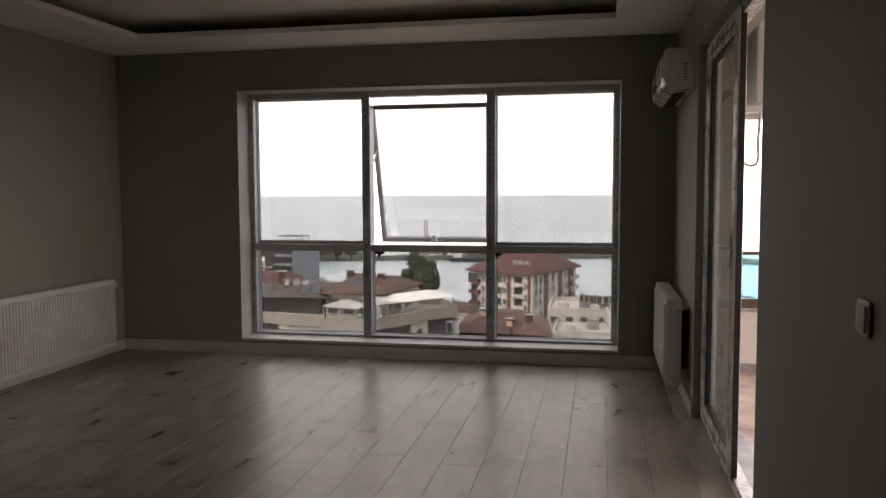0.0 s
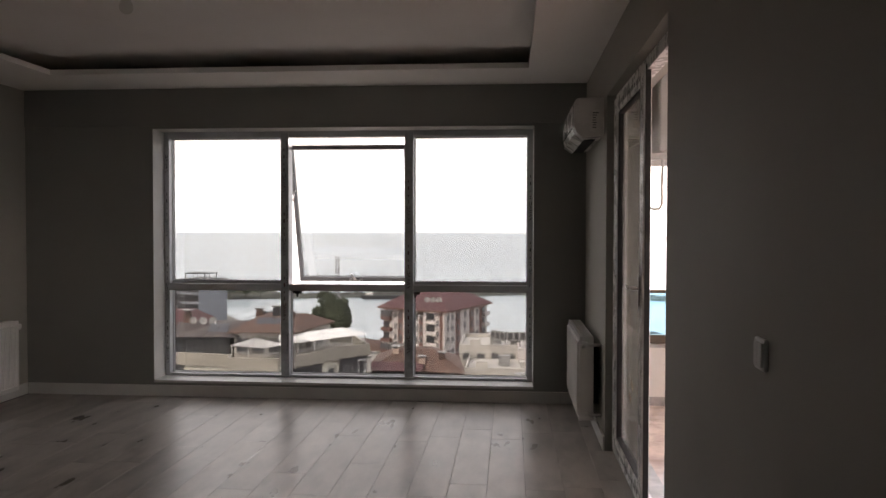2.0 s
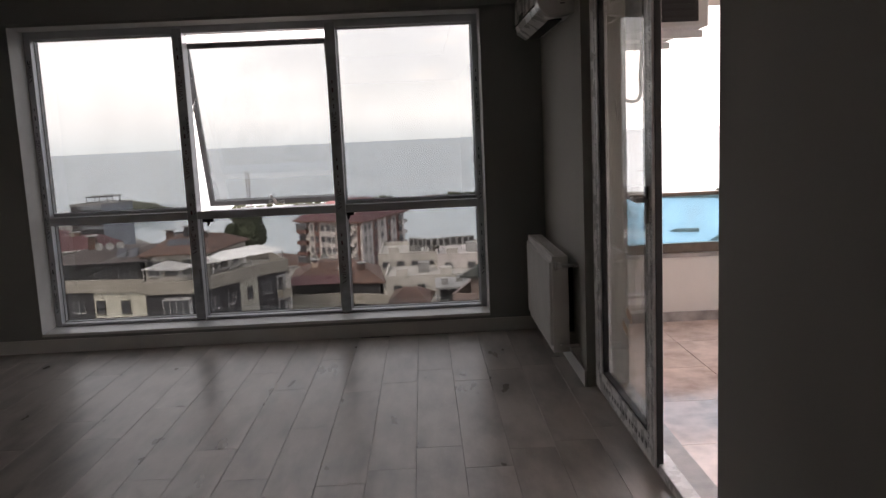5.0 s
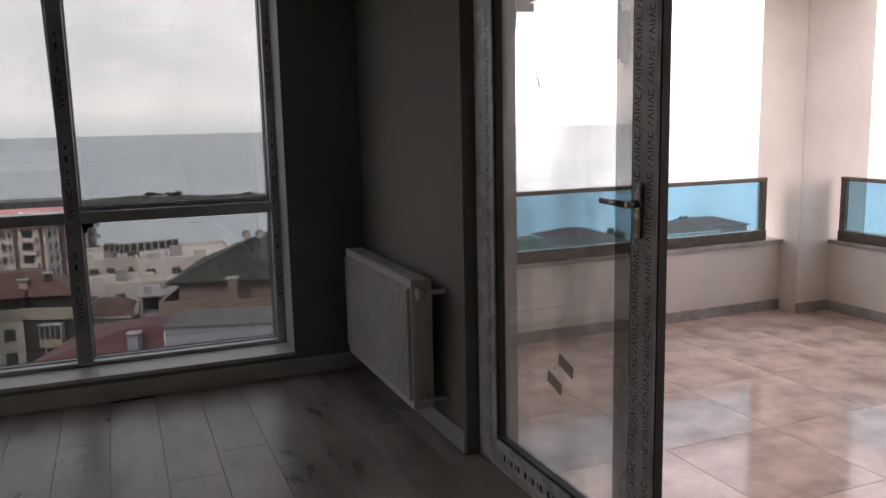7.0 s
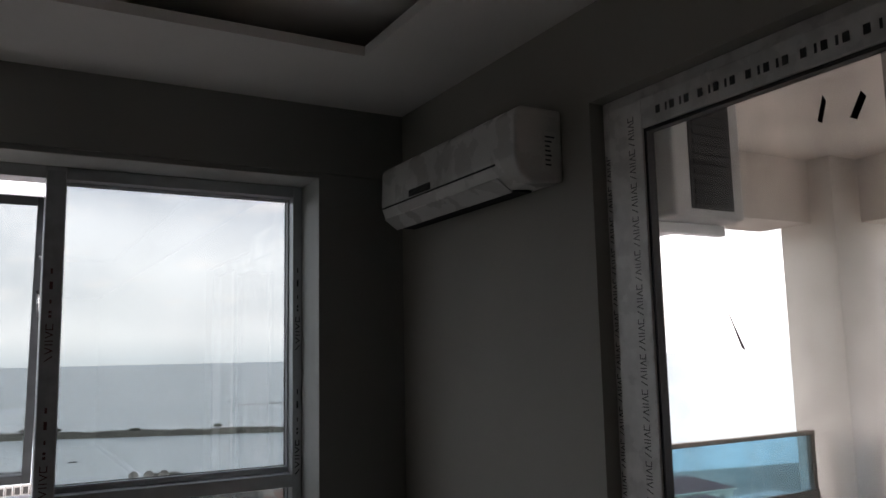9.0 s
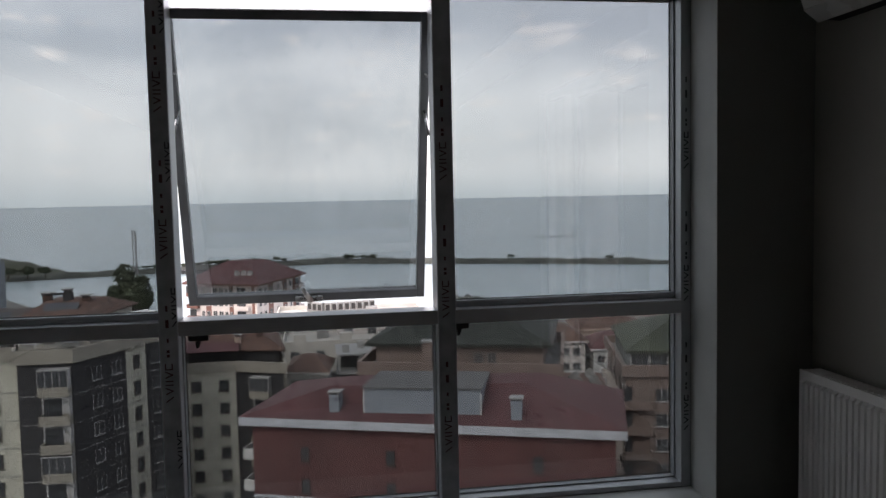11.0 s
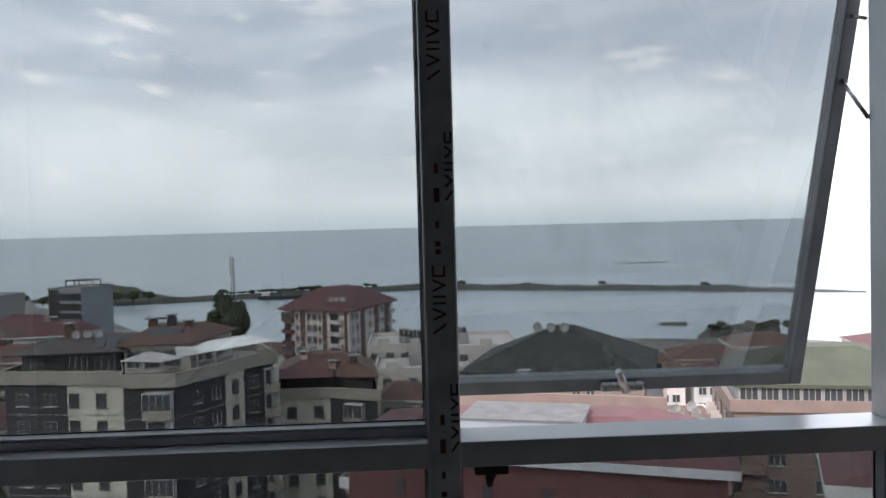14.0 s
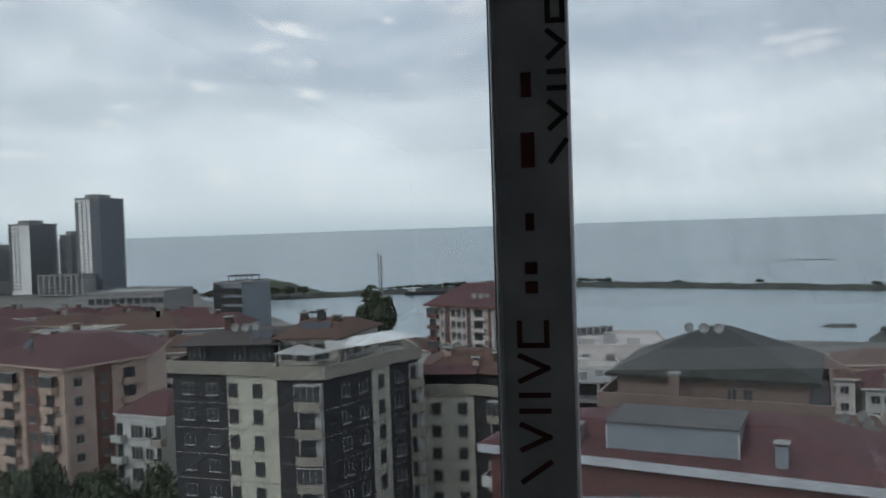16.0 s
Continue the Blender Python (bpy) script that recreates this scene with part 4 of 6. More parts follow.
def balcony_meshes(w, h, mat, glazed):
    """Shared meshes of one balcony: (name, mesh) of its tray, dark opening (door glass and loggia shade), side screen,
    glazing.
    """
    key = ("b", round(w, 2), round(h, 2), mat.name, glazed)
    if key not in MESHES:
        d, out = 1.1, []
        bm = bmesh.new()
        z0, z1, zf = -h / 2 - 0.15, -h / 2 + 0.85, -h / 2 + 0.02
        o0 = [bm.verts.new((x, y, z0)) for x, y in ((-w / 2, -d), (w / 2, -d), (w / 2, -0.012), (-w / 2, -0.012))]
        o1 = [bm.verts.new((v.co.x, v.co.y, z1)) for v in o0]
        i1 = [bm.verts.new((x, y, z1)) for x, y in ((-w / 2 + 0.1, -d + 0.1), (w / 2 - 0.1, -d + 0.1), (w / 2 - 0.1, -0.03), (-w / 2 + 0.1, -0.03))]
        i0 = [bm.verts.new((v.co.x, v.co.y, zf)) for v in i1]
        bm.faces.new(o0[::-1])
        bm.faces.new(i0)
        for a, b in ((o0, o1), (o1, i1), (i1, i0)):
            for k in range(4):
                bm.faces.new([a[k], a[(k + 1) % 4], b[(k + 1) % 4], b[k]])
        out.append(("balcony", mesh_of("balcony", bm, mat)))
        back = mat == M_W_BEIGE
        if back:
            out.append(("back_panel", mesh_of("back_panel", boxm(-w / 2 + 0.02, -0.028, z1 + 0.002, w / 2 - 0.02, -0.0115, h / 2 - 0.05), M_FRAME)))
            out.append(("side_screen", mesh_of("side_screen", boxm(w / 2 - 0.12, -d + 0.15, z1 + 0.002, w / 2 - 0.02, -0.051, h / 2 - 0.05), M_FRAME)))
        # dark sheet for the door glass and the shade inside the loggia
        out.append(("shaded_opening", mesh_of("shaded_opening", boxm(-w / 2 + 0.2, -0.06, zf + 0.01, w / 2 - w * (0.68 if mat == M_W_TAN else 0.35), -0.0285 if back else -0.011, h / 2 - 0.35), M_PANE)))
        if glazed:
            bm = bmesh.new()
            for k in range(5):
                x = -w / 2 + 0.03 + (w - 0.12) * k / 4
                box(bm, x, -d + 0.02, z1 + 0.001, x + 0.06, -d + 0.08, h / 2 - 0.2)
            box(bm, -w / 2, -d + 0.02, h / 2 - 0.2, w / 2, -0.012, h / 2 - 0.12)
            out.append(("glazing_frame", mesh_of("glazing_frame", bm, M_FRAME)))
            out.append(("glazing", mesh_of("glazing", boxm(-w / 2 + 0.1, -d + 0.04, z1 + 0.001, w / 2 - 0.1, -d + 0.05, h / 2 - 0.2), M_PANE)))
        MESHES[key] = out
    return MESHES[key]


def building(name, label, poly, z1, z0, wall, facades=(), roof="hip", roof_mat=None, rise=3.0, over=0.7, ridge=0.25, eave=None, group="", band=None, parapet=0.0, fascia=0.35):
    """A block on a footprint (anticlockwise), with facade rows per edge: (edge, storey, first row, rows, strips, windows, balconies)."""
    p = [Vector((x, y, 0)) for x, y in poly]
    n = len(p)
    b = thing(name, label, "building", group=group, at=(poly[0][0], poly[0][1], z0))
    inv = Vector((poly[0][0], poly[0][1], z0))
    bm = bmesh.new()
    lo = [bm.verts.new(q - inv + Vector((0, 0, z0))) for q in p]
    hi = [bm.verts.new(q - inv + Vector((0, 0, z1))) for q in p]
    bm.faces.new(hi)
    for i in range(n):
        bm.faces.new([lo[i], lo[(i + 1) % n], hi[(i + 1) % n], hi[i]])
    part("wall", bm, wall, b)
    c = sum(p, Vector()) / n

    def ring(off, z):
        out = []
        for i in range(n):
            e0, e1 = (p[i] - p[i - 1]).normalized(), (p[(i + 1) % n] - p[i]).normalized()
            n0, n1 = Vector((e0.y, -e0.x, 0)), Vector((e1.y, -e1.x, 0))
            m = (n0 + n1) / max(0.3, 1 + n0.dot(n1))
            out.append(p[i] + m * off - inv + Vector((0, 0, z)))
        return out

    if roof == "hip":
        bm = bmesh.new()
        r0 = [bm.verts.new(v) for v in ring(over, z1 + 0.005)]
        r1 = [bm.verts.new(v) for v in ring(over, z1 + fascia)]
        cc = c - inv
        r2 = [bm.verts.new(Vector((cc.x + (v.co.x - cc.x) * ridge, cc.y + (v.co.y - cc.y) * ridge * 0.5, z1 + rise - z0))) for v in r1]
        bm.faces.new(r0[::-1])
        bm.faces.new(r2)
        for i in range(n):
            j = (i + 1) % n
            bm.faces.new([r0[i], r0[j], r1[j], r1[i]]).material_index = 1
            bm.faces.new([r1[i], r1[j], r2[j], r2[i]])
        part("roof", bm, [roof_mat, eave or roof_mat], b)
    else:
        bm = bmesh.new()
        r0 = [bm.verts.new(v) for v in ring(over, z1 + 0.005)]
        r1 = [bm.verts.new(v) for v in ring(over, z1 + 0.3 + parapet)]
        r2 = [bm.verts.new(v) for v in ring(over - 0.35, z1 + 0.3 + parapet)]
        r3 = [bm.verts.new(v) for v in ring(over - 0.35, z1 + 0.25)]
        bm.faces.new(r0[::-1])
        bm.faces.new(r3).material_index = 0
        for a, d in ((r0, r1), (r1, r2), (r2, r3)):
            for i in range(n):
                j = (i + 1) % n
                bm.faces.new([a[i], a[j], d[j], d[i]]).material_index = 1
        part("roof", bm, [roof_mat, eave or wall], b)
    for edge, storey, first, rows, strips, wins, balcs in facades:
        a, d = p[edge], p[(edge + 1) % n]
        L = (d - a).length
        rz = math.degrees(math.atan2(d.y - a.y, d.x - a.x))
        base = pose(a.x - inv.x, a.y - inv.y, 0, 0, 0, rz)
        for u0, u1, m in strips:
            o = part("facade_panel", boxm(u0 * L, -0.06, 0.2, u1 * L, -0.004, z1 - z0 - 0.02), m, b)
            o.matrix_basis = base
        for k in range(rows):
            z = z1 - z0 - first - storey * k
            if z < 0.9:
                break
            if band:
                o = part("string_course", boxm(0, -0.075, z - storey * 0.55, L, -0.008, z - storey * 0.55 + 0.07), band, b)
                o.matrix_basis = base
            for u, w, h, st in wins:
                o = part("window", window_mesh(w, h, st), None, b)
                o.matrix_basis = base @ pose(u * L, -0.05, z)
            for u, w, m, gl in balcs:
                tray = None
                for nm, me in balcony_meshes(w, storey * 0.92, m, gl == 1 or (gl == 2 and k % 3 == 0)):
                    o = part(nm, me, None, tray or b)
                    if tray is None:
                        tray = o
                        o.matrix_basis = base @ pose(u * L, -0.05, z)
    return b


P, D, S = "plain", "double", "slim"
# brick-red block with a maroon roof and an attic storey
brick_block = building("apartment_block", "brick-red apartment block with a maroon sheet roof", [(-8.4, 68.7), (21.5, 57.6), (25.7, 68.9), (-4.2, 80.0)], -18.55, -48, M_W_BRICK,
         [(0, 2.9, 2.6, 5, [], [(0.155, 0.75, 1.3, P), (0.40, 0.8, 1.3, P), (0.56, 0.8, 1.3, P), (0.80, 0.85, 1.4, P)], []),
          (3, 2.9, 2.0, 3, [], [], [(0.85, 3.0, M_W_WHITE, 0)])], roof_mat=M_R_MAROON, rise=3.0, over=0.9, ridge=0.55, eave=M_W_PALEBLUE, fascia=0.75)
for _e, _m, _z0, _z1 in ((0, M_W_BLUEGREY, 14.0, 22.7), (0, M_W_PALEBLUE, 22.75, 22.95)):
    _o = part("facade_panel", boxm(0.0, -0.06 if _z0 < 20 else -0.14, _z0, 31.9, -0.004, _z1), _m, brick_block)
    _o.matrix_basis = pose(0, 0, 0, 0, 0, math.degrees(math.atan2(-11.1, 29.9)))
attic = thing("roof_attic", "blue-grey metal clad roof storey with a flat top", "roof storey", at=(1.5, 65.4, -17.95), rz=-19.0)
for nm, x0, y0, x1, y1, za, zb, zc, m in (("wall", 0, 0, 10.2, 6.2, -0.3, 2.75, 2.85, M_W_BLUEGREY), ("roof", -0.15, -0.2, 10.35, 6.4, None, 2.76, 2.86, M_R_FELT)):
    bm = bmesh.new()
    lo = [bm.verts.new((x, y, za if za is not None else (zb if x < 5 else zc))) for x, y in ((x0, y0), (x1, y0), (x1, y1), (x0, y1))]
    hi = [bm.verts.new((v.co.x, v.co.y, (zb if v.co.x < 5 else zc) + (0.0 if za is not None else 0.14))) for v in lo]
    bm.faces.new(lo[::-1])
    bm.faces.new(hi)
    for q in range(4):
        bm.faces.new([lo[q], lo[(q + 1) % 4], hi[(q + 1) % 4], hi[q]])
    part(nm, bm, m, attic)
for u, v in ((10.3, 0.0), (0.0, 0.0)):
    part("flashing", boxm(u - 0.12, v - 0.05, 0.0, u + 0.02, v + 0.12, 2.5), M_W_WHITE, attic)
for x, y, z in ((-0.95, 66.75, -17.75), (14.05, 60.95, -17.75)):
    ch = thing("chimney", "grey rendered chimney with a capped top", "chimney", group="roof chimneys", at=(x, y, z), rz=-20)
    part("shaft", boxm(-0.45, -0.5, -0.3, 0.45, 0.5, 1.9), M_W_BLUEGREY, ch)
    part("cap", boxm(-0.6, -0.62, 2.05, 0.6, 0.62, 2.2, bevel=0.05), M_W_GREY, ch)
    # dark block for the shade under the cap
    part("vent", boxm(-0.4, -0.4, 1.9, 0.4, 0.4, 2.05), M_DARK, ch)
for x, y, z in ((17.8, 62.0, -17.0),):
    ch = thing("roof_hatch", "small pale roof vent on the maroon sheets", "roof vent", at=(x, y, z))
    part("box", boxm(-0.3, -0.3, -0.6, 0.3, 0.3, 0.25, bevel=0.03), M_W_WHITE, ch)

def seams(parent_label, poly, over, z, rise, ridge, n):
    """Thin raised ridge cappings along the hips of a sheet roof."""
    c = [sum(p[i] for p in poly) / len(poly) for i in (0, 1)]
    cap = thing("roof_capping", parent_label, "roof capping")
    for x, y in poly:
        dx, dy = x - c[0], y - c[1]
        L = math.hypot(dx, dy)
        a = (x + dx / L * over, y + dy / L * over, z + 0.02)
        b = (c[0] + dx * ridge, c[1] + dy * ridge * 0.5, z + rise + 0.02)
        part("capping", tubem(a, b, 0.05, seg=6), M_R_CAP, cap)


# charcoal and cream block with roof terraces
FDK = [(0, 2.95, 1.75, 9, [(0.0, 0.515, M_W_DARK)], [(0.15, 1.45, 1.35, S), (0.38, 1.45, 1.35, S), (0.575, 1.1, 1.5, P), (0.80, 1.1, 1.5, P)], []),
       (2, 2.95, 1.75, 9, [(0.0, 1.012, M_W_DARK)], [], [(0.70, 3.0, M_W_BEIGE, 2)]),
       (3, 2.95, 1.75, 9, [(0.0, 1.0, M_W_DARK)], [(0.42, 1.3, 1.4, S), (0.80, 1.3, 1.4, S)], []),
       (4, 2.95, 1.75, 9, [], [(0.5, 1.0, 1.5, P)], []),
       (5, 2.95, 1.75, 9, [(0.0, 1.0, M_W_DARK)], [(0.30, 1.3, 1.4, S)], [(0.86, 1.5, M_W_BEIGE, 0)])]
PB5 = [(-46.7, 86.3), (-33.0, 83.9), (-32.5, 81.8), (-27.2, 81.6), (-23.5, 88.0), (-22.0, 91.2), (-19.2, 94.2), (-23.0, 103.0), (-46.0, 104.0)]
building("apartment_block", "charcoal and cream apartment block with roof terraces", PB5, -14.7, -48, M_W_CREAM, FDK, roof="flat", roof_mat=M_W_BEIGE, over=0.5, eave=M_W_BEIGE, parapet=1.15, band=M_W_GREY)
building("penthouse", "set-back roof storey with white panels under dark tiles", [(-45.6, 87.9), (-35.2, 88.6), (-34.7, 101.0), (-45.2, 102.0)], -11.85, -14.4, M_W_DARK,
         [(0, 2.6, 1.35, 1, [], [(0.12, 1.9, 1.9, D), (0.36, 1.5, 2.0, P), (0.58, 2.0, 1.9, D), (0.85, 2.2, 1.9, D)], [])], roof_mat=M_R_DARK, rise=1.1, over=1.3, ridge=0.55, eave=M_W_DARK, fascia=0.18)
building("penthouse", "set-back roof storey under weathered clay tiles", [(-34.6, 88.4), (-27.4, 88.8), (-25.2, 100.0), (-34.4, 101.0)], -11.3, -14.4, M_W_WORN,
         [(0, 2.6, 1.5, 1, [], [(0.15, 1.6, 1.9, D), (0.42, 1.6, 1.9, P), (0.72, 1.8, 1.9, D)], []), (1, 2.6, 1.5, 1, [], [(0.15, 1.5, 1.9, D), (0.4, 1.5, 1.9, P), (0.7, 1.5, 1.9, D)], [])], roof_mat=M_R_TILE, rise=1.7, over=0.6, ridge=0.5, eave=M_R_TILE, fascia=0.15)
PB6 = [(-20.9, 101.5), (-13.1, 101.6), (-6.9, 99.0), (-8.5, 116.0), (-21.5, 117.0)]
building("apartment_block", "cream and charcoal apartment block with a clay tile roof", PB6, -20.75, -48, M_W_CREAM,
         [(0, 2.95, 1.75, 8, [], [(0.36, 1.2, 1.4, P), (0.80, 1.2, 1.4, P)], []), (1, 2.95, 1.75, 8, [(0, 1, M_W_DARK)], [], [(0.55, 2.7, M_W_BEIGE, 2)])],
         roof="flat", roof_mat=M_W_BEIGE, over=0.4, eave=M_W_BEIGE, parapet=1.1)
building("penthouse", "set-back roof storey with weathered clay tiles", [(-20.0, 103.6), (-12.8, 103.7), (-7.6, 102.4), (-9.0, 115.0), (-20.6, 116.0)], -18.4, -20.4, M_W_DARK, [], roof_mat=M_R_TILE, rise=2.6, over=0.8, ridge=0.35, eave=M_R_TILE, fascia=0.2)
lt = thing("canopy_roof", "maroon sheet lean-to roof over a terrace", "roof", at=(-20.3, 101.7, -18.1))
o = part("sheet", boxm(-0.3, -0.2, 0.0, 7.6, 2.9, 0.12, bevel=0.02), M_R_MAROON, lt)
o.matrix_basis = pose(0, 0, 0, 14, 0, 0)
for x in (0.1, 3.6, 7.2):
    part("post", boxm(x - 0.08, 0.1, -2.5, x + 0.08, 0.26, 0.02), M_W_DARK, lt)

# pale pink and rust block by the harbour
PF = [(0.07, 2.0, M_W_PINK, 0), (0.62, 2.2, M_W_PINK, 2), (0.87, 2.8, M_W_PINK, 0)]
building("apartment_block", "pale pink and rust apartment block with a maroon hipped roof", [(-35.0, 207.3), (-17.4, 196.6), (-7.2, 222.2), (-24.8, 232.9)], -19.9, -49, M_W_PINK,
         [(0, 2.95, 1.6, 9, [(0.25, 0.33, M_W_RUST), (0.60, 0.66, M_W_RUST), (0.93, 0.97, M_W_RUST)], [(0.21, 0.9, 1.5, D), (0.29, 1.0, 1.5, D), (0.39, 1.3, 1.7, D), (0.48, 1.3, 1.7, D), (0.56, 0.9, 1.5, D), (0.63, 0.9, 1.5, D)], [(0.075, 3.4, M_W_RUST, 2), (0.81, 4.2, M_W_PINK, 0)]),
          (1, 2.95, 1.6, 9, [(0.24, 0.34, M_W_RUST), (0.56, 0.66, M_W_RUST), (0.80, 0.86, M_W_RUST)], [(0.07, 1.2, 1.5, D), (0.17, 1.2, 1.5, D), (0.29, 1.2, 1.5, D), (0.45, 1.2, 1.5, D), (0.61, 1.2, 1.5, D), (0.74, 1.2, 1.5, D)], [(0.92, 3.6, M_W_PINK, 0)])],
         roof_mat=M_R_MAROON, rise=5.2, over=1.3, ridge=0.32, eave=M_W_RUST, fascia=0.45)

# peach blocks
OF = [(0, 2.9, 2.2, 8, [(0.02, 0.16, M_W_RUST), (0.55, 0.72, M_W_RUST)], [(0.09, 0.9, 1.4, D), (0.635, 1.8, 1.5, D)], [(0.38, 4.2, M_W_ORANGE, 2), (0.86, 3.0, M_W_ORANGE, 2)]),
      (1, 2.9, 2.2, 8, [(0.35, 0.55, M_W_RUST)], [(0.15, 1.3, 1.4, D), (0.45, 1.0, 1.4, D)], [(0.8, 3.4, M_W_ORANGE, 0)])]
building("apartment_block", "peach and rust apartment block with maroon hipped roof", [(-95.6, 117.1), (-75.8, 109.5), (-68.7, 121.2), (-74.0, 138.0), (-95.0, 140.0)], -18.5, -48, M_W_ORANGE, OF, roof_mat=M_R_MAROON, rise=3.7, over=1.0, ridge=0.3, eave=M_W_ORANGE)
building("apartment_block", "peach apartment block with maroon roof behind the trees", [(-121.0, 119.0), (-98.0, 122.5), (-97.5, 142.0), (-121.0, 144.0)], -18.5, -48, M_W_ORANGE,
         [(0, 2.9, 2.2, 8, [(0.66, 0.74, M_W_RUST)], [(0.55, 1.2, 1.4, D), (0.95, 1.0, 1.4, D)], [(0.36, 3.6, M_W_ORANGE, 2), (0.82, 3.6, M_W_ORANGE, 2)])], roof_mat=M_R_MAROON, rise=3.5, over=1.0, ridge=0.35, eave=M_W_ORANGE)
building("town_house", "small white house with brown balconies", [(-62.1, 100.0), (-53.7, 97.7), (-50.0, 108.0), (-60.0, 110.0)], -23.0, -48, M_W_WHITE,
         [(0, 2.9, 2.0, 6, [], [(0.42, 1.9, 1.7, D), (0.66, 1.2, 1.5, D)], [(0.9, 1.9, M_W_BEIGE, 0), (0.1, 1.8, M_W_WHITE, 0)])], roof_mat=M_R_MAROON, rise=2.6, over=0.3, ridge=0.3, eave=M_W_WHITE)
# maroon roofed rows behind
rb = random.Random(31)
WALLS = ((M_W_BEIGE, "beige"), (M_W_WHITE, "white"), (M_W_ORANGE, "peach"), (M_W_CREAM, "cream"), (M_W_PINK, "pale pink"))
for row, (yy, zz) in enumerate(((150, -22.4), (183, -22.4), (222, -24.6), (250, -27.5))):
    x = -0.98 * yy
    while x < -0.50 * yy:
        w = rb.uniform(13, 22)
        wall, nm = WALLS[rb.randrange(5)]
        y, d, z = yy + rb.uniform(-5, 5), rb.uniform(12, 15), zz + rb.uniform(-1.6, 1.2)
        flat = rb.random() < 0.22
        building("apartment_block", nm + (" apartment block with a flat roof" if flat else " apartment block with a low maroon roof"), [(x, y), (x + w, y + 2), (x + w, y + d), (x, y + d)], z, -48, wall,
                 [(0, 2.9, 1.7, 4, [], [((i + 0.5) / 6, 1.4, 1.4, D) for i in range(6)], [(0.5, 2.6, wall, 0)]), (1, 2.9, 1.7, 4, [], [(0.3, 1.3, 1.4, D), (0.7, 1.3, 1.4, D)], [])],
                 roof="flat" if flat else "hip", roof_mat=M_W_GREY if flat else (M_R_MAROON if rb.random() < 0.7 else M_R_TILE), rise=rb.uniform(2.6, 3.8), over=0.8, ridge=rb.uniform(0.3, 0.6), eave=wall, group="roofs behind", parapet=0.5)
        for k in range(2):
            ch = thing("chimney", "small rendered chimney on a far roof", "chimney", group="far chimneys", at=(x + w * rb.uniform(0.3, 0.7), y + d * 0.45, z + (0.3 if flat else 2.2)))
            part("shaft", boxm(-0.6, -0.5, 0, 0.6, 0.5, 1.9), M_W_BEIGE if k else M_R_TILE, ch)
            part("cap", boxm(-0.75, -0.65, 1.9, 0.75, 0.65, 2.1), M_W_GREY, ch)
        x += w + rb.uniform(2, 6)

# dark mossy roof over a tan block
building("apartment_block", "tan apartment block under a dark mossy hipped roof", [(2.7, 85.9), (23.2, 79.2), (29.0, 97.5), (8.0, 103.5)], -18.6, -48, M_W_TAN,
         [(0, 2.9, 2.4, 4, [], [(0.28, 1.1, 1.0, D), (0.42, 1.1, 1.0, D), (0.80, 2.2, 1.8, D)], [])], roof="flat", roof_mat=M_W_GREY, over=0.7, eave=M_W_TAN, parapet=1.3)
building("roof_storey", "dark mossy hipped roof on a tan set-back storey", [(4.2, 87.9), (22.4, 81.9), (27.6, 97.0), (9.0, 102.0)], -15.6, -18.3, M_W_TAN,
         [(0, 2.9, 1.6, 1, [], [(0.62, 1.0, 1.6, D), (0.70, 1.0, 1.6, D)], [])], roof_mat=M_R_MOSS, rise=4.6, over=1.1, ridge=0.1, eave=M_R_MOSS)
ch = thing("chimney", "tan rendered chimney before the mossy roof", "chimney", group="roof chimneys", at=(9.6, 83.4, -20.6), rz=-18)
part("shaft", boxm(-0.5, -0.45, 0, 0.5, 0.45, 5.8), M_W_TAN, ch)
part("cap", boxm(-0.65, -0.6, 5.82, 0.65, 0.6, 6.05), M_W_GREY, ch)

# tan block with the green roof
building("apartment_block", "tan apartment block with balconies and a green roof", [(32.1, 81.8), (54.0, 76.4), (58.0, 96.0), (36.8, 100.0)], -19.5, -48, M_W_TAN,
         [(0, 2.9, 2.2, 8, [], [(0.19, 1.9, 1.5, D), (0.40, 1.9, 1.5, D), (0.60, 1.9, 1.5, D)], [(0.055, 3.2, M_W_TAN, 0)]),
          (3, 2.9, 2.2, 8, [], [], [(0.2, 2.4, M_W_PINK, 0), (0.45, 2.4, M_W_PINK, 0), (0.7, 2.4, M_W_PINK, 0), (0.9, 2.4, M_W_PINK, 0)])],
         roof="flat", roof_mat=M_W_GREY, over=0.5, eave=M_W_TAN, parapet=1.0, band=None)
building("roof_storey", "green hipped roof above a band of roof windows", [(32.9, 82.5), (53.6, 77.4), (57.4, 94.5), (37.4, 98.5)], -17.0, -19.2, M_W_GREY,
         [(0, 2.9, 0.95, 1, [], [(0.05 + 0.1 * i, 1.88, 1.7, D) for i in range(10)], [])], roof_mat=M_R_GREEN, rise=3.3, over=0.6, ridge=0.35, eave=M_R_GREEN)
# near maroon roof
building("apartment_block", "red block with a pale eave and maroon sheet roof", [(22.9, 44.3), (52.6, 33.0), (58.6, 45.6), (28.9, 57.2)], -15.35, -48, M_W_BRICK,
         [(0, 2.9, 2.2, 4, [], [(0.12, 1.9, 1.5, P), (0.35, 1.9, 1.5, P), (0.6, 1.9, 1.5, P)], [(0.02, 1.6, M_W_WHITE, 0)])], roof_mat=M_R_MAROON, rise=2.3, over=0.9, ridge=0.5, eave=M_W_WHITE, fascia=0.75)

seams("pale maroon sheet capping along the roof hips", [(22.9, 44.3), (52.6, 33.0), (58.6, 45.6), (28.9, 57.2)], 0.7, -14.6, 1.55, 0.5, 4)

# white terraces by the shore
wt = thing("terrace_building", "white flat-roofed terraced building with rooftop units", "building", at=(-9, 134, -48))
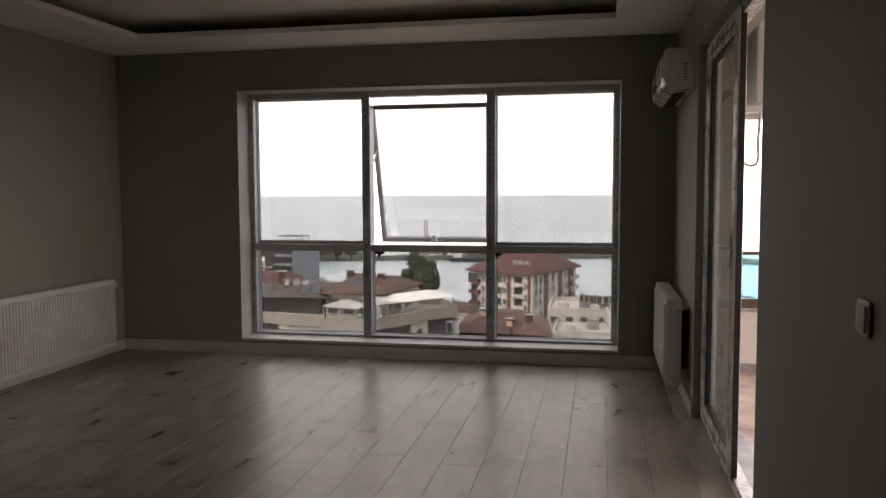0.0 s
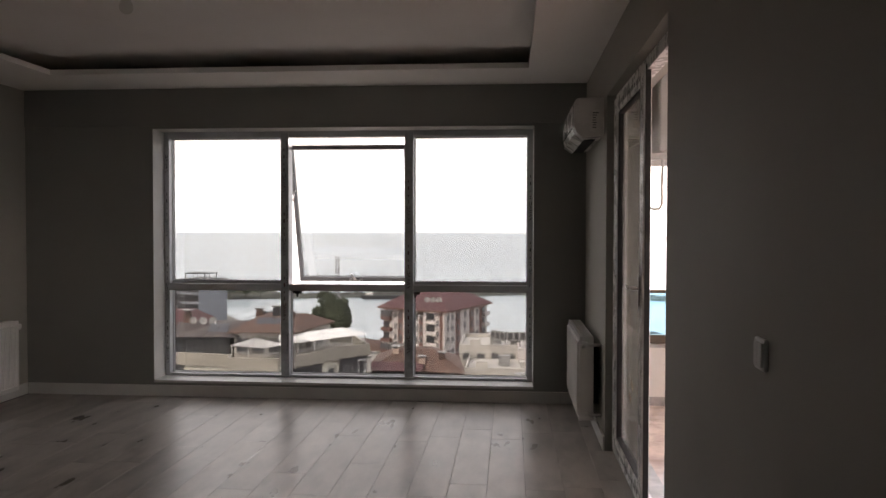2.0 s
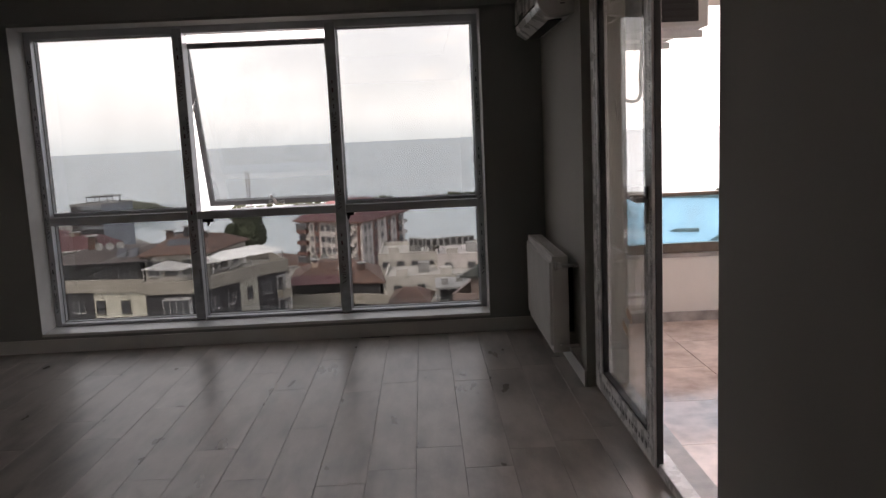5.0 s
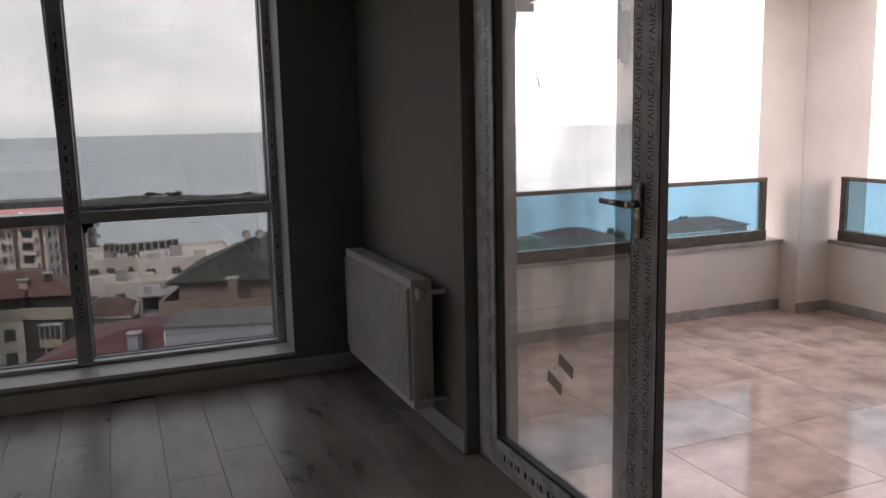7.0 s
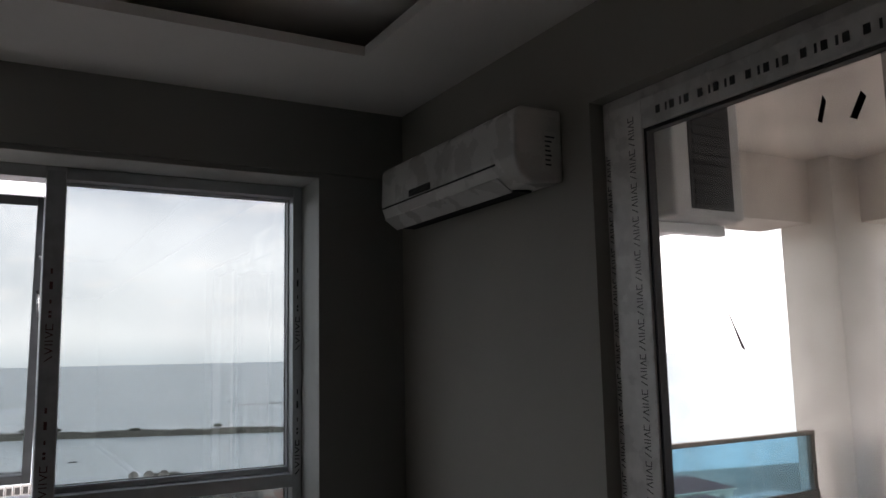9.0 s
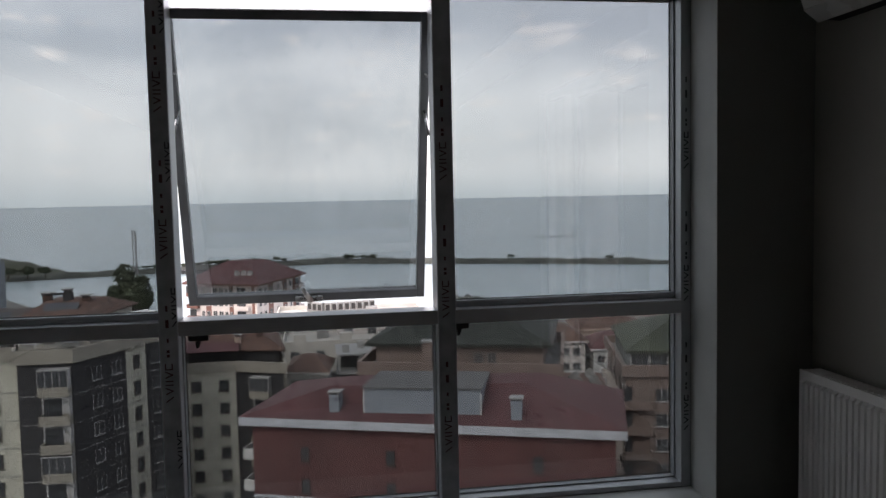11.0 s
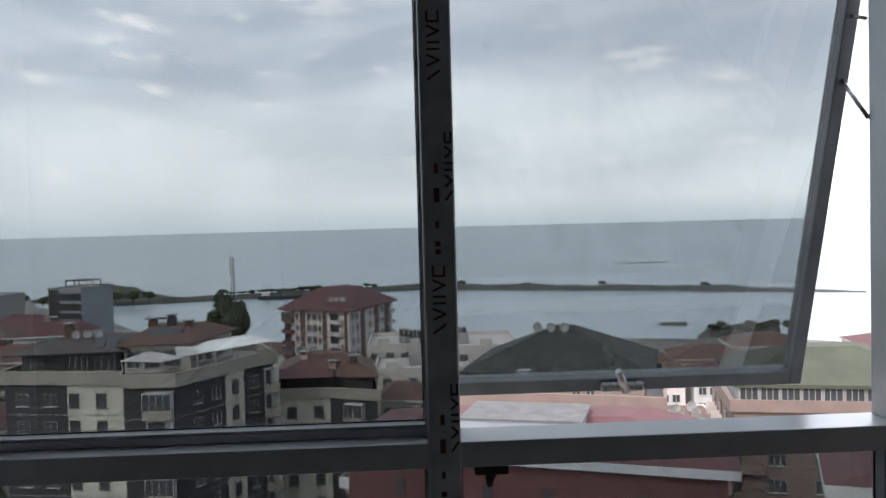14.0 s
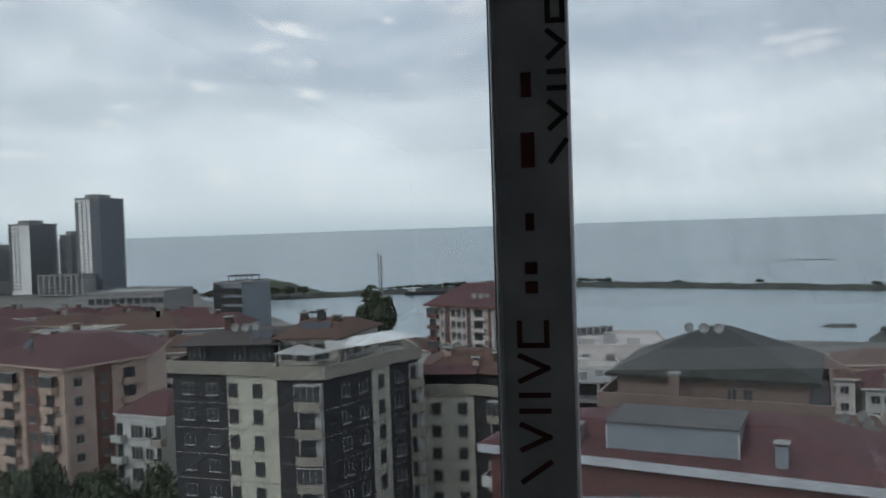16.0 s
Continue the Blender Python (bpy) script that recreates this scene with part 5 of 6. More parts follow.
for x0, y0, x1, y1, z, m in ((0, 6, 18, 30, 23.0, M_W_WORN), (2, 0, 14, 6, 20.5, M_W_WORN), (10, 16, 28, 36, 25.2, M_W_PINK), (-2, 22, 10, 40, 25.0, M_W_WORN)):
    part("block", boxm(x0, y0, 0, x1, y1, z), m, wt)
    for q in ((x0, y0, x1, y0 + 0.3), (x0, y1 - 0.3, x1, y1), (x0, y0 + 0.3, x0 + 0.3, y1 - 0.3), (x1 - 0.3, y0 + 0.3, x1, y1 - 0.3)):
        part("parapet", boxm(q[0], q[1], z + 0.003, q[2], q[3], z + 0.8), m, wt)
    for i in range(3):
        cu = part("roof_box", boxm(x0 + 2 + i * 4.2, y0 + 3 + (i % 2) * 4, z + 0.01, x0 + 4.2 + i * 4.2, y0 + 5.2 + (i % 2) * 4, z + 1.5 + 0.5 * (i % 2)), M_W_GREY if i % 2 else M_W_WORN, wt)
    for i in range(4):
        o = part("window", window_mesh(1.6, 1.4, D), None, wt)
        o.location = (x0 + (i + 0.5) * (x1 - x0) / 4, y0, z - 1.6)
for x, y, rz in [(-3.9, 161.0, -35), (-2.9, 159.6, -35), (-1.9, 158.4, -35)] + [(-0.6 + 1.3 * i, 158.0 + 0.3 * i, 8) for i in range(8)]:
    cu = thing("cooling_unit", "grey rooftop cooling unit on a steel stand", "cooling unit", group="rooftop cooling units", at=(x, y, -23.9), rz=rz)
    part("casing", boxm(-0.55, -0.5, 2.4, 0.55, 0.5, 4.2, bevel=0.05), M_W_GREY, cu)
    # dark sheet on the casing for the shaded fan opening
    part("fan_opening_shade", boxm(-0.4, -0.52, 2.7, 0.4, -0.502, 3.9), M_DARK, cu)
    for sx in (-0.45, 0.45):
        part("leg", boxm(sx - 0.05, -0.05, -1.0, sx + 0.05, 0.05, 2.4), M_MAST, cu)
# unfinished frame below it
uf = thing("unfinished_building", "bare grey concrete frame of an unfinished building", "building", at=(0.2, 120, -47.0))
for k in range(9):
    part("floor_slab", boxm(0, 0, 2.9 * k + 0.6, 7.5, 9, 2.9 * k + 0.9), M_W_GREY, uf)
    if k < 8:
        for x in (0.2, 3.4, 6.7):
            part("column", boxm(x, 0.1, 2.9 * k + 0.9, x + 0.45, 0.55, 2.9 * k + 3.5), M_W_GREY, uf)
        # added dark sheet giving the shade deep inside the open storey
        part("shade_backing", boxm(0.2, 4, 2.9 * k + 0.9, 7.3, 4.2, 2.9 * k + 3.5), M_PANE, uf)
for x, y in ((1.0, 2.0), (3.5, 4.5), (5.8, 2.4)):
    part("roof_box", boxm(x, y, 24.103, x + 1.1, y + 1.2, 25.2), M_W_GREY, uf)
building("town_house", "narrow white town house with balconies and clay tiles", [(-7.2, 116.0), (-1.4, 114.2), (-0.4, 124.0), (-6.2, 126.0)], -24.6, -48, M_W_WHITE,
         [(0, 2.9, 1.7, 7, [], [(0.2, 1.1, 1.5, D), (0.45, 1.1, 1.5, D)], [(0.78, 2.2, M_W_WHITE, 0)]), (1, 2.9, 1.7, 7, [], [(0.3, 1.2, 1.5, D), (0.7, 1.2, 1.5, D)], [])], roof_mat=M_R_TILE, rise=2.0, over=0.5, ridge=0.3, eave=M_W_WHITE)
# houses past the mossy roof
for k, (x, y, w, d, z, wall, rm) in enumerate(((38.5, 142, 9, 12, -27.0, M_W_PINK, M_R_TILE), (49, 140, 9, 10, -28.5, M_W_WHITE, M_R_MAROON), (56, 170, 16, 12, -30, M_W_ORANGE, M_R_TILE), (30, 175, 18, 12, -29, M_W_CREAM, M_R_TILE),
                                             (78, 190, 18, 14, -31, M_W_WHITE, M_R_TILE), (100, 165, 20, 14, -30, M_W_PINK, M_R_TILE), (125, 215, 22, 14, -36, M_W_CREAM, M_R_MAROON), (150, 190, 20, 14, -33, M_W_WHITE, M_R_TILE),
                                             (180, 215, 24, 16, -36, M_W_TAN, M_R_TILE), (95, 225, 20, 14, -37, M_W_PINK, M_R_MAROON), (-60, 215, 24, 14, -33, M_W_WHITE, M_R_TILE), (-28, 130, 14, 12, -26, M_W_CREAM, M_R_TILE), 
                                             (75, 120, 18, 14, -31, M_W_ORANGE, M_R_TILE), (110, 105, 20, 16, -30, M_W_WHITE, M_R_MAROON), (140, 140, 20, 14, -33, M_W_CREAM, M_R_MAROON))):
    nm = {M_W_PINK: "pale pink", M_W_WHITE: "white", M_W_ORANGE: "peach", M_W_CREAM: "cream", M_W_TAN: "tan"}[wall]
    building("town_house", nm + " town house with a low hipped roof", [(x, y), (x + w, y - 1.5), (x + w + 2, y + d), (x + 2, y + d + 1)], z, -49, wall,
             [(0, 2.9, 1.7, 5, [], [(0.16 + 0.22 * i, 1.4, 1.4, D) for i in range(4)], [])], roof_mat=rm, rise=2.6, over=0.7, ridge=0.3, eave=wall, group="town houses")

# far office box, office row, towers
building("office_block", "dark blue-grey glazed office block with a roof canopy", [(-124.9, 275.0), (-113.2, 272.5), (-106.3, 283.0), (-118.0, 291.0)], -17.6, -48, M_W_BLUEGREY,
         [(0, 3.4, 2.5, 7, [(0.28, 0.33, M_W_DARK), (0.0, 0.26, M_W_DARK)], [(0.06 + 0.11 * i, 1.7, 2.2, P) for i in range(9)], [])], roof="flat", roof_mat=M_W_GREY, over=0.2, eave=M_W_GREY, parapet=0.4)
cn = thing("roof_canopy", "flat steel roof canopy on thin posts", "canopy", at=(-120.5, 277, -17.2))
part("deck", boxm(0, 0, 2.2, 10, 8, 2.5), M_W_DARK, cn)
for x in (0.5, 5.0, 9.5):
    for y in (0.5, 7.5):
        part("post", boxm(x - 0.15, y - 0.15, -0.6, x + 0.15, y + 0.15, 2.2), M_MAST, cn)
building("office_block", "low grey office building with long window bands", [(-170.2, 268.3), (-141.5, 269.9), (-140, 290), (-172, 290)], -20.0, -48, M_W_GREY,
         [(0, 3.4, 2.4, 4, [], [(0.05 + 0.1 * i, 2.0, 1.9, P) for i in range(10)], [])], roof="flat", roof_mat=M_W_GREY, over=0.2, eave=M_W_GREY, parapet=0.6)


def tower(x0, x1, y, ztop, white, label):
    w = (x1 - x0) * 0.52
    d = 40
    rows = max(6, int((ztop + 44) / 3.1))
    t = building("tower", label, [(x0, y), (x0 + w, y), (x0 + w, y + d), (x0, y + d)], ztop, -48, M_W_BRIGHT,
                 [(0, 3.1, 3.0, rows, [(white, 1.0, M_T_HAZED)] if white < 1 else [], [(0.09, 1.5, 1.7, P), (0.27, 1.5, 1.7, P), (0.45, 1.5, 1.7, P)], [(0.02, 2.2, M_W_GREY, 0)]),
                  (1, 3.1, 3.0, rows, [(0.0, 0.94, M_T_HAZED)], [(0.35, 2.4, 1.9, P), (0.7, 2.4, 1.9, P)], [(0.95, 3.2, M_W_BRIGHT, 0)])], roof="flat", roof_mat=M_W_DARK, over=0.5, eave=M_W_GREY, parapet=1.2, group="far towers")
    part("roof_house", boxm(w * 0.3, 4, ztop + 48.9, w * 0.85, 24, ztop + 52.5), M_W_GREY, t)
    return t


tower(-408.8, -366.3, 640, 33.0, 0.6, "tall white and charcoal residential tower by the sea")
tower(-472.5, -435.6, 640, 12.5, 1.0, "white and charcoal residential tower with narrow windows")
tower(-434.6, -413.6, 655, 2.0, 0.05, "slim charcoal residential tower between taller ones")
tower(-515.0, -474.9, 650, -8.5, 0.1, "squat charcoal residential tower")
building("office_block", "long pale concrete building under construction", [(-556, 630), (-486, 630), (-486, 655), (-556, 655)], -37.5, -48, M_W_GREY,
         [(0, 3.2, 2.0, 3, [], [(0.04 + 0.08 * i, 4.0, 2.0, P) for i in range(12)], [])], roof="flat", roof_mat=M_W_GREY, over=0.3, eave=M_W_WHITE, parapet=0.4)
building("office_block", "dark low-rise building between the towers", [(-434, 620), (-392.5, 620), (-392.5, 640), (-434, 639)], -31, -48, M_W_GREY,
         [(0, 3.2, 2.0, 5, [], [(0.08 + 0.12 * i, 3.0, 2.0, P) for i in range(8)], [])], roof="flat", roof_mat=M_W_DARK, over=0.3, eave=M_W_GREY, parapet=0.4)


# ---- harbour ----
def ridge(name, pts, half, height, mat, label, category, seed, step=6.0, rough=0.35, taper=0.0):
    """An uneven long mound along a line."""
    rng = random.Random(seed)
    bm = bmesh.new()
    rows = []
    run, total = 0.0, sum(math.dist(a, b) for a, b in zip(pts, pts[1:]))
    for (xa, ya), (xb, yb) in zip(pts, pts[1:]):
        L = math.hypot(xb - xa, yb - ya)
        n = max(2, int(L / step))
        nx, ny = -(yb - ya) / L, (xb - xa) / L
        for i in range(n):
            t = i / n
            x, y = xa + (xb - xa) * t, ya + (yb - ya) * t
            hh = height * (1 - taper * ((run + L * t) / total) ** 3) * (1 + rough * noise.noise(Vector((x * 0.06, y * 0.06, seed))))
            s = (run + L * t) / total
            e = min(1.0, 0.2 + 6 * s, 0.2 + 6 * (1 - s))
            hh *= e
            rows.append([bm.verts.new((x + nx * o * half * (0.4 + 0.6 * e), y + ny * o * half * (0.4 + 0.6 * e), -50.6 + hh * k + rng.uniform(-0.2, 0.2) * min(1, height / 5))) for o, k in ((-1.6, 0), (-1.0, 0.75), (-0.3, 1.0), (0.4, 1.0), (1.1, 0.7), (1.7, 0))])
        run += L
    for a, b in zip(rows, rows[1:]):
        for i in range(5):
            bm.faces.new([a[i], b[i], b[i + 1], a[i + 1]]).smooth = True
    for end in (rows[0], rows[-1]):
        bm.faces.new(end)
    bmesh.ops.recalc_face_normals(bm, faces=bm.faces)
    return solid(name, bm, mat, label, category)


ridge("breakwater", [(-330, 640), (-208, 568), (-100, 598), (6, 628), (150, 570), (300, 497)], 6.0, 4.2, M_ROCK, "long dark rock breakwater across the harbour mouth", "breakwater", 3)
ridge("headland", [(-262, 600), (-228, 598), (-205, 592), (-172, 590)], 14.0, 13.5, M_GRASS, "low scrub-covered headland beside the harbour", "hill", 5, 6.0, 0.3, 0.95)
ridge("islet", [(117, 376), (124, 374), (134, 371)], 3.0, 2.2, M_ROCK, "small flat rocky islet in the harbour", "islet", 8, 3.0)
ridge("headland", [(122, 335), (130, 331), (140, 334), (158, 328)], 6.5, 5.2, M_ROCK, "bushy rocky point jutting into the sea", "hill", 9, 3.0, 0.9)
ridge("headland", [(-1250, 1060), (-1000, 1010), (-880, 1000), (-800, 990)], 40.0, 20.0, M_GRASS, "far wooded coast beyond the towers", "hill", 11, 20.0, 0.5)
ridge("islet", [(232, 900), (262, 905), (300, 890)], 2.0, 1.4, M_ROCK, "thin line of fish farm floats on the sea", "fish farm", 13, 5.0)


def leaf_mesh(seed, count, rx, ry, rz, size, hole=0.55):
    """A crown of many small leaf clumps: crossed quads scattered over lobes."""
    rng = random.Random(seed)
    lobes = []
    for _ in range(24):
        d = Vector((rng.gauss(0, 1), rng.gauss(0, 1), rng.gauss(0.15, 0.8))).normalized() * rng.uniform(0.35, 0.78)
        lobes.append((d.x, d.y, d.z, rng.uniform(0.18, 0.36)))
    bm = bmesh.new()
    for _ in range(count):
        lx, ly, lz, lr = rng.choice(lobes)
        d = Vector((rng.gauss(0, 1), rng.gauss(0, 1), rng.gauss(0, 1))).normalized() * lr * rng.uniform(hole, 1.05)
        c = Vector(((lx + d.x) * rx, (ly + d.y) * ry, (lz + d.z) * rz))
        q = Euler((rng.uniform(0, 6), rng.uniform(0, 6), rng.uniform(0, 6))).to_matrix()
        s = size * rng.uniform(0.6, 1.4)
        vs = [bm.verts.new(c + q @ Vector(o) * s) for o in ((-0.5, -0.3, 0), (0.1, -0.5, 0.15), (0.6, 0.0, 0), (0.15, 0.5, 0.12), (-0.5, 0.35, -0.05))]
        bm.faces.new(vs)
    return mesh_of("crown", bm, M_LEAF)


CROWNS = [leaf_mesh(21 + i, 9000, 1, 1, 1, 0.072) for i in range(3)]


def tree(x, y, z, h, r, k, label, group="", mid=0.62, half=0.42):
    t = thing("tree", label, "tree", group=group, at=(x, y, z))
    bm = bmesh.new()
    tube(bm, (0, 0, -1), (0.1 * r, 0, h * 0.5), r * 0.09, r * 0.05, seg=8)
    for i in range(6):
        a = i * 1.05 + k
        tube(bm, (0.06 * r, 0, h * (0.35 + 0.04 * i)), (math.cos(a) * r * 0.6, math.sin(a) * r * 0.6, h * (0.58 + 0.05 * i)), r * 0.04, r * 0.012, seg=6)
    part("trunk", bm, M_BARK, t)
    c = part("crown", CROWNS[k % 3], None, t)
    c.matrix_basis = Matrix.Translation((0, 0, h * mid)) @ Matrix.Diagonal((r, r, h * half, 1))
    return t


tree(-56.8, 240, -48, 29.6, 7.0, 0, "tall dark evergreen tree above the roofs", mid=0.72, half=0.31)
rng = random.Random(12)
for i in range(11):
    tree(-86 + i * 3.6 + rng.uniform(-1, 1), 84 + rng.uniform(0, 8), -47.5, rng.uniform(18.5, 22.5), rng.uniform(6.0, 7.6), i, "leafy dark green tree among the houses", "trees by the peach blocks")
for i in range(30):
    x = (-95, -83, -70, -60, 20, 27, 33, 40, 88, 140, 205, -110, -45, -118, -124, -104, -99, -89, -78, -75, -65, -55, -50, -40, -34, -28, -131, -138, 24, 37)[i]
    y = 598 + (x + 100) * 0.283 if x < 6 else (628 - (x - 6) * 0.403 if x < 150 else 570 - (x - 150) * 0.49)
    tree(x, y, -47, rng.uniform(2.6, 4.6), rng.uniform(3.0, 4.6), i, "wind-bent tree on the breakwater", "breakwater trees")
for i in range(14):
    tree(124 + i * 2.5 + rng.uniform(-1.5, 1.5), 322 + rng.uniform(-4, 10), -46.5, rng.uniform(2.2, 4.0), rng.uniform(1.8, 3.2), i, "bushy tree on the rocky point", "trees on the point")
for i in range(12):
    tree(-300 + i * 11 + rng.uniform(-4, 4), 552 + rng.uniform(-3, 12), -47, rng.uniform(5, 8), rng.uniform(4, 6), i, "low tree along the harbour shore", "shore trees")
for x, y in ((62, 130), (68, 150), (88, 140), (84, 172), (116, 185), (135, 170), (66, 205), (40, 205), (160, 230), (200, 245), (15, 215), (-5, 230), (33, 128), (28, 150)):
    tree(x, y, -48, rng.uniform(9, 13), rng.uniform(3.5, 5.5), int(x) % 3, "leafy green tree between town houses", "town trees")

# radio mast
mast = thing("radio_mast", "slender lattice radio mast", "mast", at=(-73.8, 327, -48))
bm = bmesh.new()
for sx, sy in ((-1, -1), (1, -1), (0, 1)):
    tube(bm, (sx * 1.0, sy * 0.9, 0), (sx * 0.55, sy * 0.5, 38), 0.2, 0.17, seg=6)
part("leg_set", bm, M_MAST, mast)
for k in range(19):
    z = k * 2
    w = 1.0 - 0.45 * z / 38
    bm = bmesh.new()
    tube(bm, (-w, -0.9 * w, z), (w, -0.9 * w, z + 2), 0.07, seg=5)
    tube(bm, (w, -0.9 * w, z), (0, 0.9 * w, z + 2), 0.07, seg=5)
    part("brace", bm, M_MAST, mast)
for k in range(5):
    part("antenna", boxm(-0.9 + (k % 2) * 1.5, -1.2, 31 + k * 1.3, -0.5 + (k % 2) * 1.5, -0.95, 33.0 + k * 1.3), M_W_WHITE, mast)


building("town_house", "low block with brown sheet roof crowded with dishes", [(31.0, 106.0), (41.5, 103.5), (44.5, 124.0), (34.0, 126.5)], -29.3, -48, M_W_WHITE,
         [(0, 2.9, 1.7, 5, [], [(0.2, 1.4, 1.4, D), (0.6, 1.4, 1.4, D)], [])], roof="flat", roof_mat=M_R_TILE, over=0.3, eave=M_W_WHITE, parapet=0.1)


def dish(x, y, z, r=0.85):
    d = thing("satellite_dish", "white satellite dish on a roof post", "satellite dish", group="satellite dishes", at=(x, y, z))
    bm = bmesh.new()
    rg = []
    for k in range(4):
        a = k / 3
        rg.append([bm.verts.new((r * a * math.cos(2 * math.pi * i / 16) + 0.001, -0.35 * (a * a) * r, r * 1.0 + r * a * math.sin(2 * math.pi * i / 16))) for i in range(16)] if k else [bm.verts.new((0, 0, r))])
    for i in range(16):
        bm.faces.new([rg[0][0], rg[1][i], rg[1][(i + 1) % 16]])
        for k in (1, 2):
            bm.faces.new([rg[k][i], rg[k + 1][i], rg[k + 1][(i + 1) % 16], rg[k][(i + 1) % 16]])
    bmesh.ops.solidify(bm, geom=bm.faces[:], thickness=0.04)
    part("bowl", bm, M_W_WHITE, d)
    part("post", tubem((0, 0.15, -0.6), (0, 0.15, r), 0.06, seg=6), M_MAST, d)


for x in (12.3, 13.8, 15.3):
    dish(x, 90.2 - (x - 12.3) * 0.3, -11.4, 0.55)
for x in (-41.2, -39.9, -38.6):
    dish(x, 92.0, -10.75, 0.5)
for x, y, z in ((-17.5, 110, -16.6), (-16.0, 110, -16.6), (-22.6, 203.4, -17.9), (-20.9, 202.6, -17.9), (-19.2, 201.9, -17.9)):
    dish(x, y, z, 0.75)
for k in range(12):
    dish(33.6 + (k % 4) * 2.1 + 0.5 * (k % 3), 112.0 + (k // 4) * 3.4 + 0.6 * (k % 2), -28.75, 0.6 + 0.12 * (k % 3))
# solar panels, chimneys on the clay tiles
for x, y, z in ((-37.7, 89.6, -11.45), (-36.4, 89.7, -11.45), (-31.9, 90.4, -10.75), (-30.7, 90.5, -10.75), (-29.5, 90.6, -10.75), (-86.3, 116.6, -15.9)):
    so = thing("solar_panel", "tilted solar water panel on the tiles", "solar panel", group="solar panels", at=(x, y, z))
    bm = bmesh.new()
    box(bm, -0.6, -1.0, -0.05, 0.6, 1.0, 0.05, bevel=0.02)
    pn = part("panel", bm, M_SOLAR, so)
    pn.matrix_basis = pose(0, 0, 0.4, 38, 0, 0)
    part("stand", boxm(-0.5, 0.4, -0.8, 0.5, 0.5, 0.7), M_MAST, so)
for x, y, z, m in ((-32.9, 93.5, -10.3, M_R_TILE), (-30.6, 93.2, -9.9, M_W_DARK), (-28.6, 93.0, -10.6, M_R_TILE), (-42.6, 93.5, -10.6, M_R_TILE), (-17.0, 106.5, -16.9, M_W_ORANGE), (-13.0, 104.4, -17.9, M_W_ORANGE), (-10.2, 105.0, -17.4, M_R_TILE)):
    ch = thing("chimney", "small rendered chimney on the tiles", "chimney", group="roof chimneys", at=(x, y, z))
    part("shaft", boxm(-0.45, -0.45, -1.5, 0.45, 0.45, 1.2), m, ch)
    part("cap", boxm(-0.6, -0.6, 1.45, 0.6, 0.6, 1.6), M_W_GREY, ch)
    # dark block as the shaded opening below the cap
    part("vent", boxm(-0.35, -0.35, 1.2, 0.35, 0.35, 1.45), M_DARK, ch)
# white roof terrace awnings
for label, pts, posts in (("white sheet awning on thin posts over the corner terrace", ((-33.3, 83.0, -12.1), (-28.7, 81.4, -12.1), (-26.6, 83.6, -12.0), (-31.6, 87.6, -11.75)), ((-33.1, 83.4), (-30.9, 82.5), (-28.7, 81.9), (-27.0, 83.6))),
                          ("long white sheet awning stepping round the roof terrace", ((-27.6, 84.2, -12.1), (-24.6, 87.4, -12.05), (-18.6, 93.6, -11.9), (-22.6, 95.4, -11.35), (-28.8, 87.8, -11.5)), ((-27.3, 84.4), (-25.9, 86.0), (-24.4, 88.0), (-22.4, 90.2), (-20.6, 92.0), (-19.2, 93.7)))):
    aw = thing("terrace_awning", label, "awning", group="terrace awnings", at=(pts[0][0], pts[0][1], -13.35))
    bm = bmesh.new()
    f = bm.faces.new([bm.verts.new((x - pts[0][0], y - pts[0][1], z + 13.35)) for x, y, z in pts])
    bmesh.ops.solidify(bm, geom=[f], thickness=0.1)
    part("sheet", bm, M_R_WHITE, aw)
    for x, y in posts:
        part("post", boxm(x - pts[0][0] - 0.05, y - pts[0][1] - 0.05, -1.0, x - pts[0][0] + 0.05, y - pts[0][1] + 0.05, 1.3), M_FRAME, aw)
    for (xa, ya), (xb, yb) in zip(posts, posts[1:]):
        part("rail", tubem((xa - pts[0][0], ya - pts[0][1], 0.45), (xb - pts[0][0], yb - pts[0][1], 0.45), 0.035, seg=6), M_FRAME, aw)

# ships in the harbour
for x, y, L, lab in ((-95, 575, 30, "grey cargo ship moored at the breakwater"), (-150, 470, 12, "small fishing boat in the harbour"), (38, 460, 5, "small boat far out on the water")):
    sh = thing("ship", lab, "ship", group="ships", at=(x, y, -50.2), rz=4)
    bm = bmesh.new()
    h = L * 0.10
    lo = [bm.verts.new(q) for q in ((-L * 0.48, -L * 0.07, 0), (L * 0.42, -L * 0.07, 0), (L * 0.5, 0, 0), (L * 0.42, L * 0.07, 0), (-L * 0.48, L * 0.07, 0))]
    hi = [bm.verts.new((v.co.x * 1.04, v.co.y * 1.1, h)) for v in lo]
    bm.faces.new(lo[::-1])
    bm.faces.new(hi)
    for i in range(5):
        bm.faces.new([lo[i], lo[(i + 1) % 5], hi[(i + 1) % 5], hi[i]])
    part("hull", bm, M_W_DARK, sh)
    part("deckhouse", boxm(-L * 0.4, -L * 0.05, h + 0.01, -L * 0.22, L * 0.05, h + L * 0.1, bevel=0.05), M_W_WHITE, sh)
    part("mast", tubem((L * 0.1, 0, h), (L * 0.1, 0, h + L * 0.18), 0.15, seg=6), M_MAST, sh)

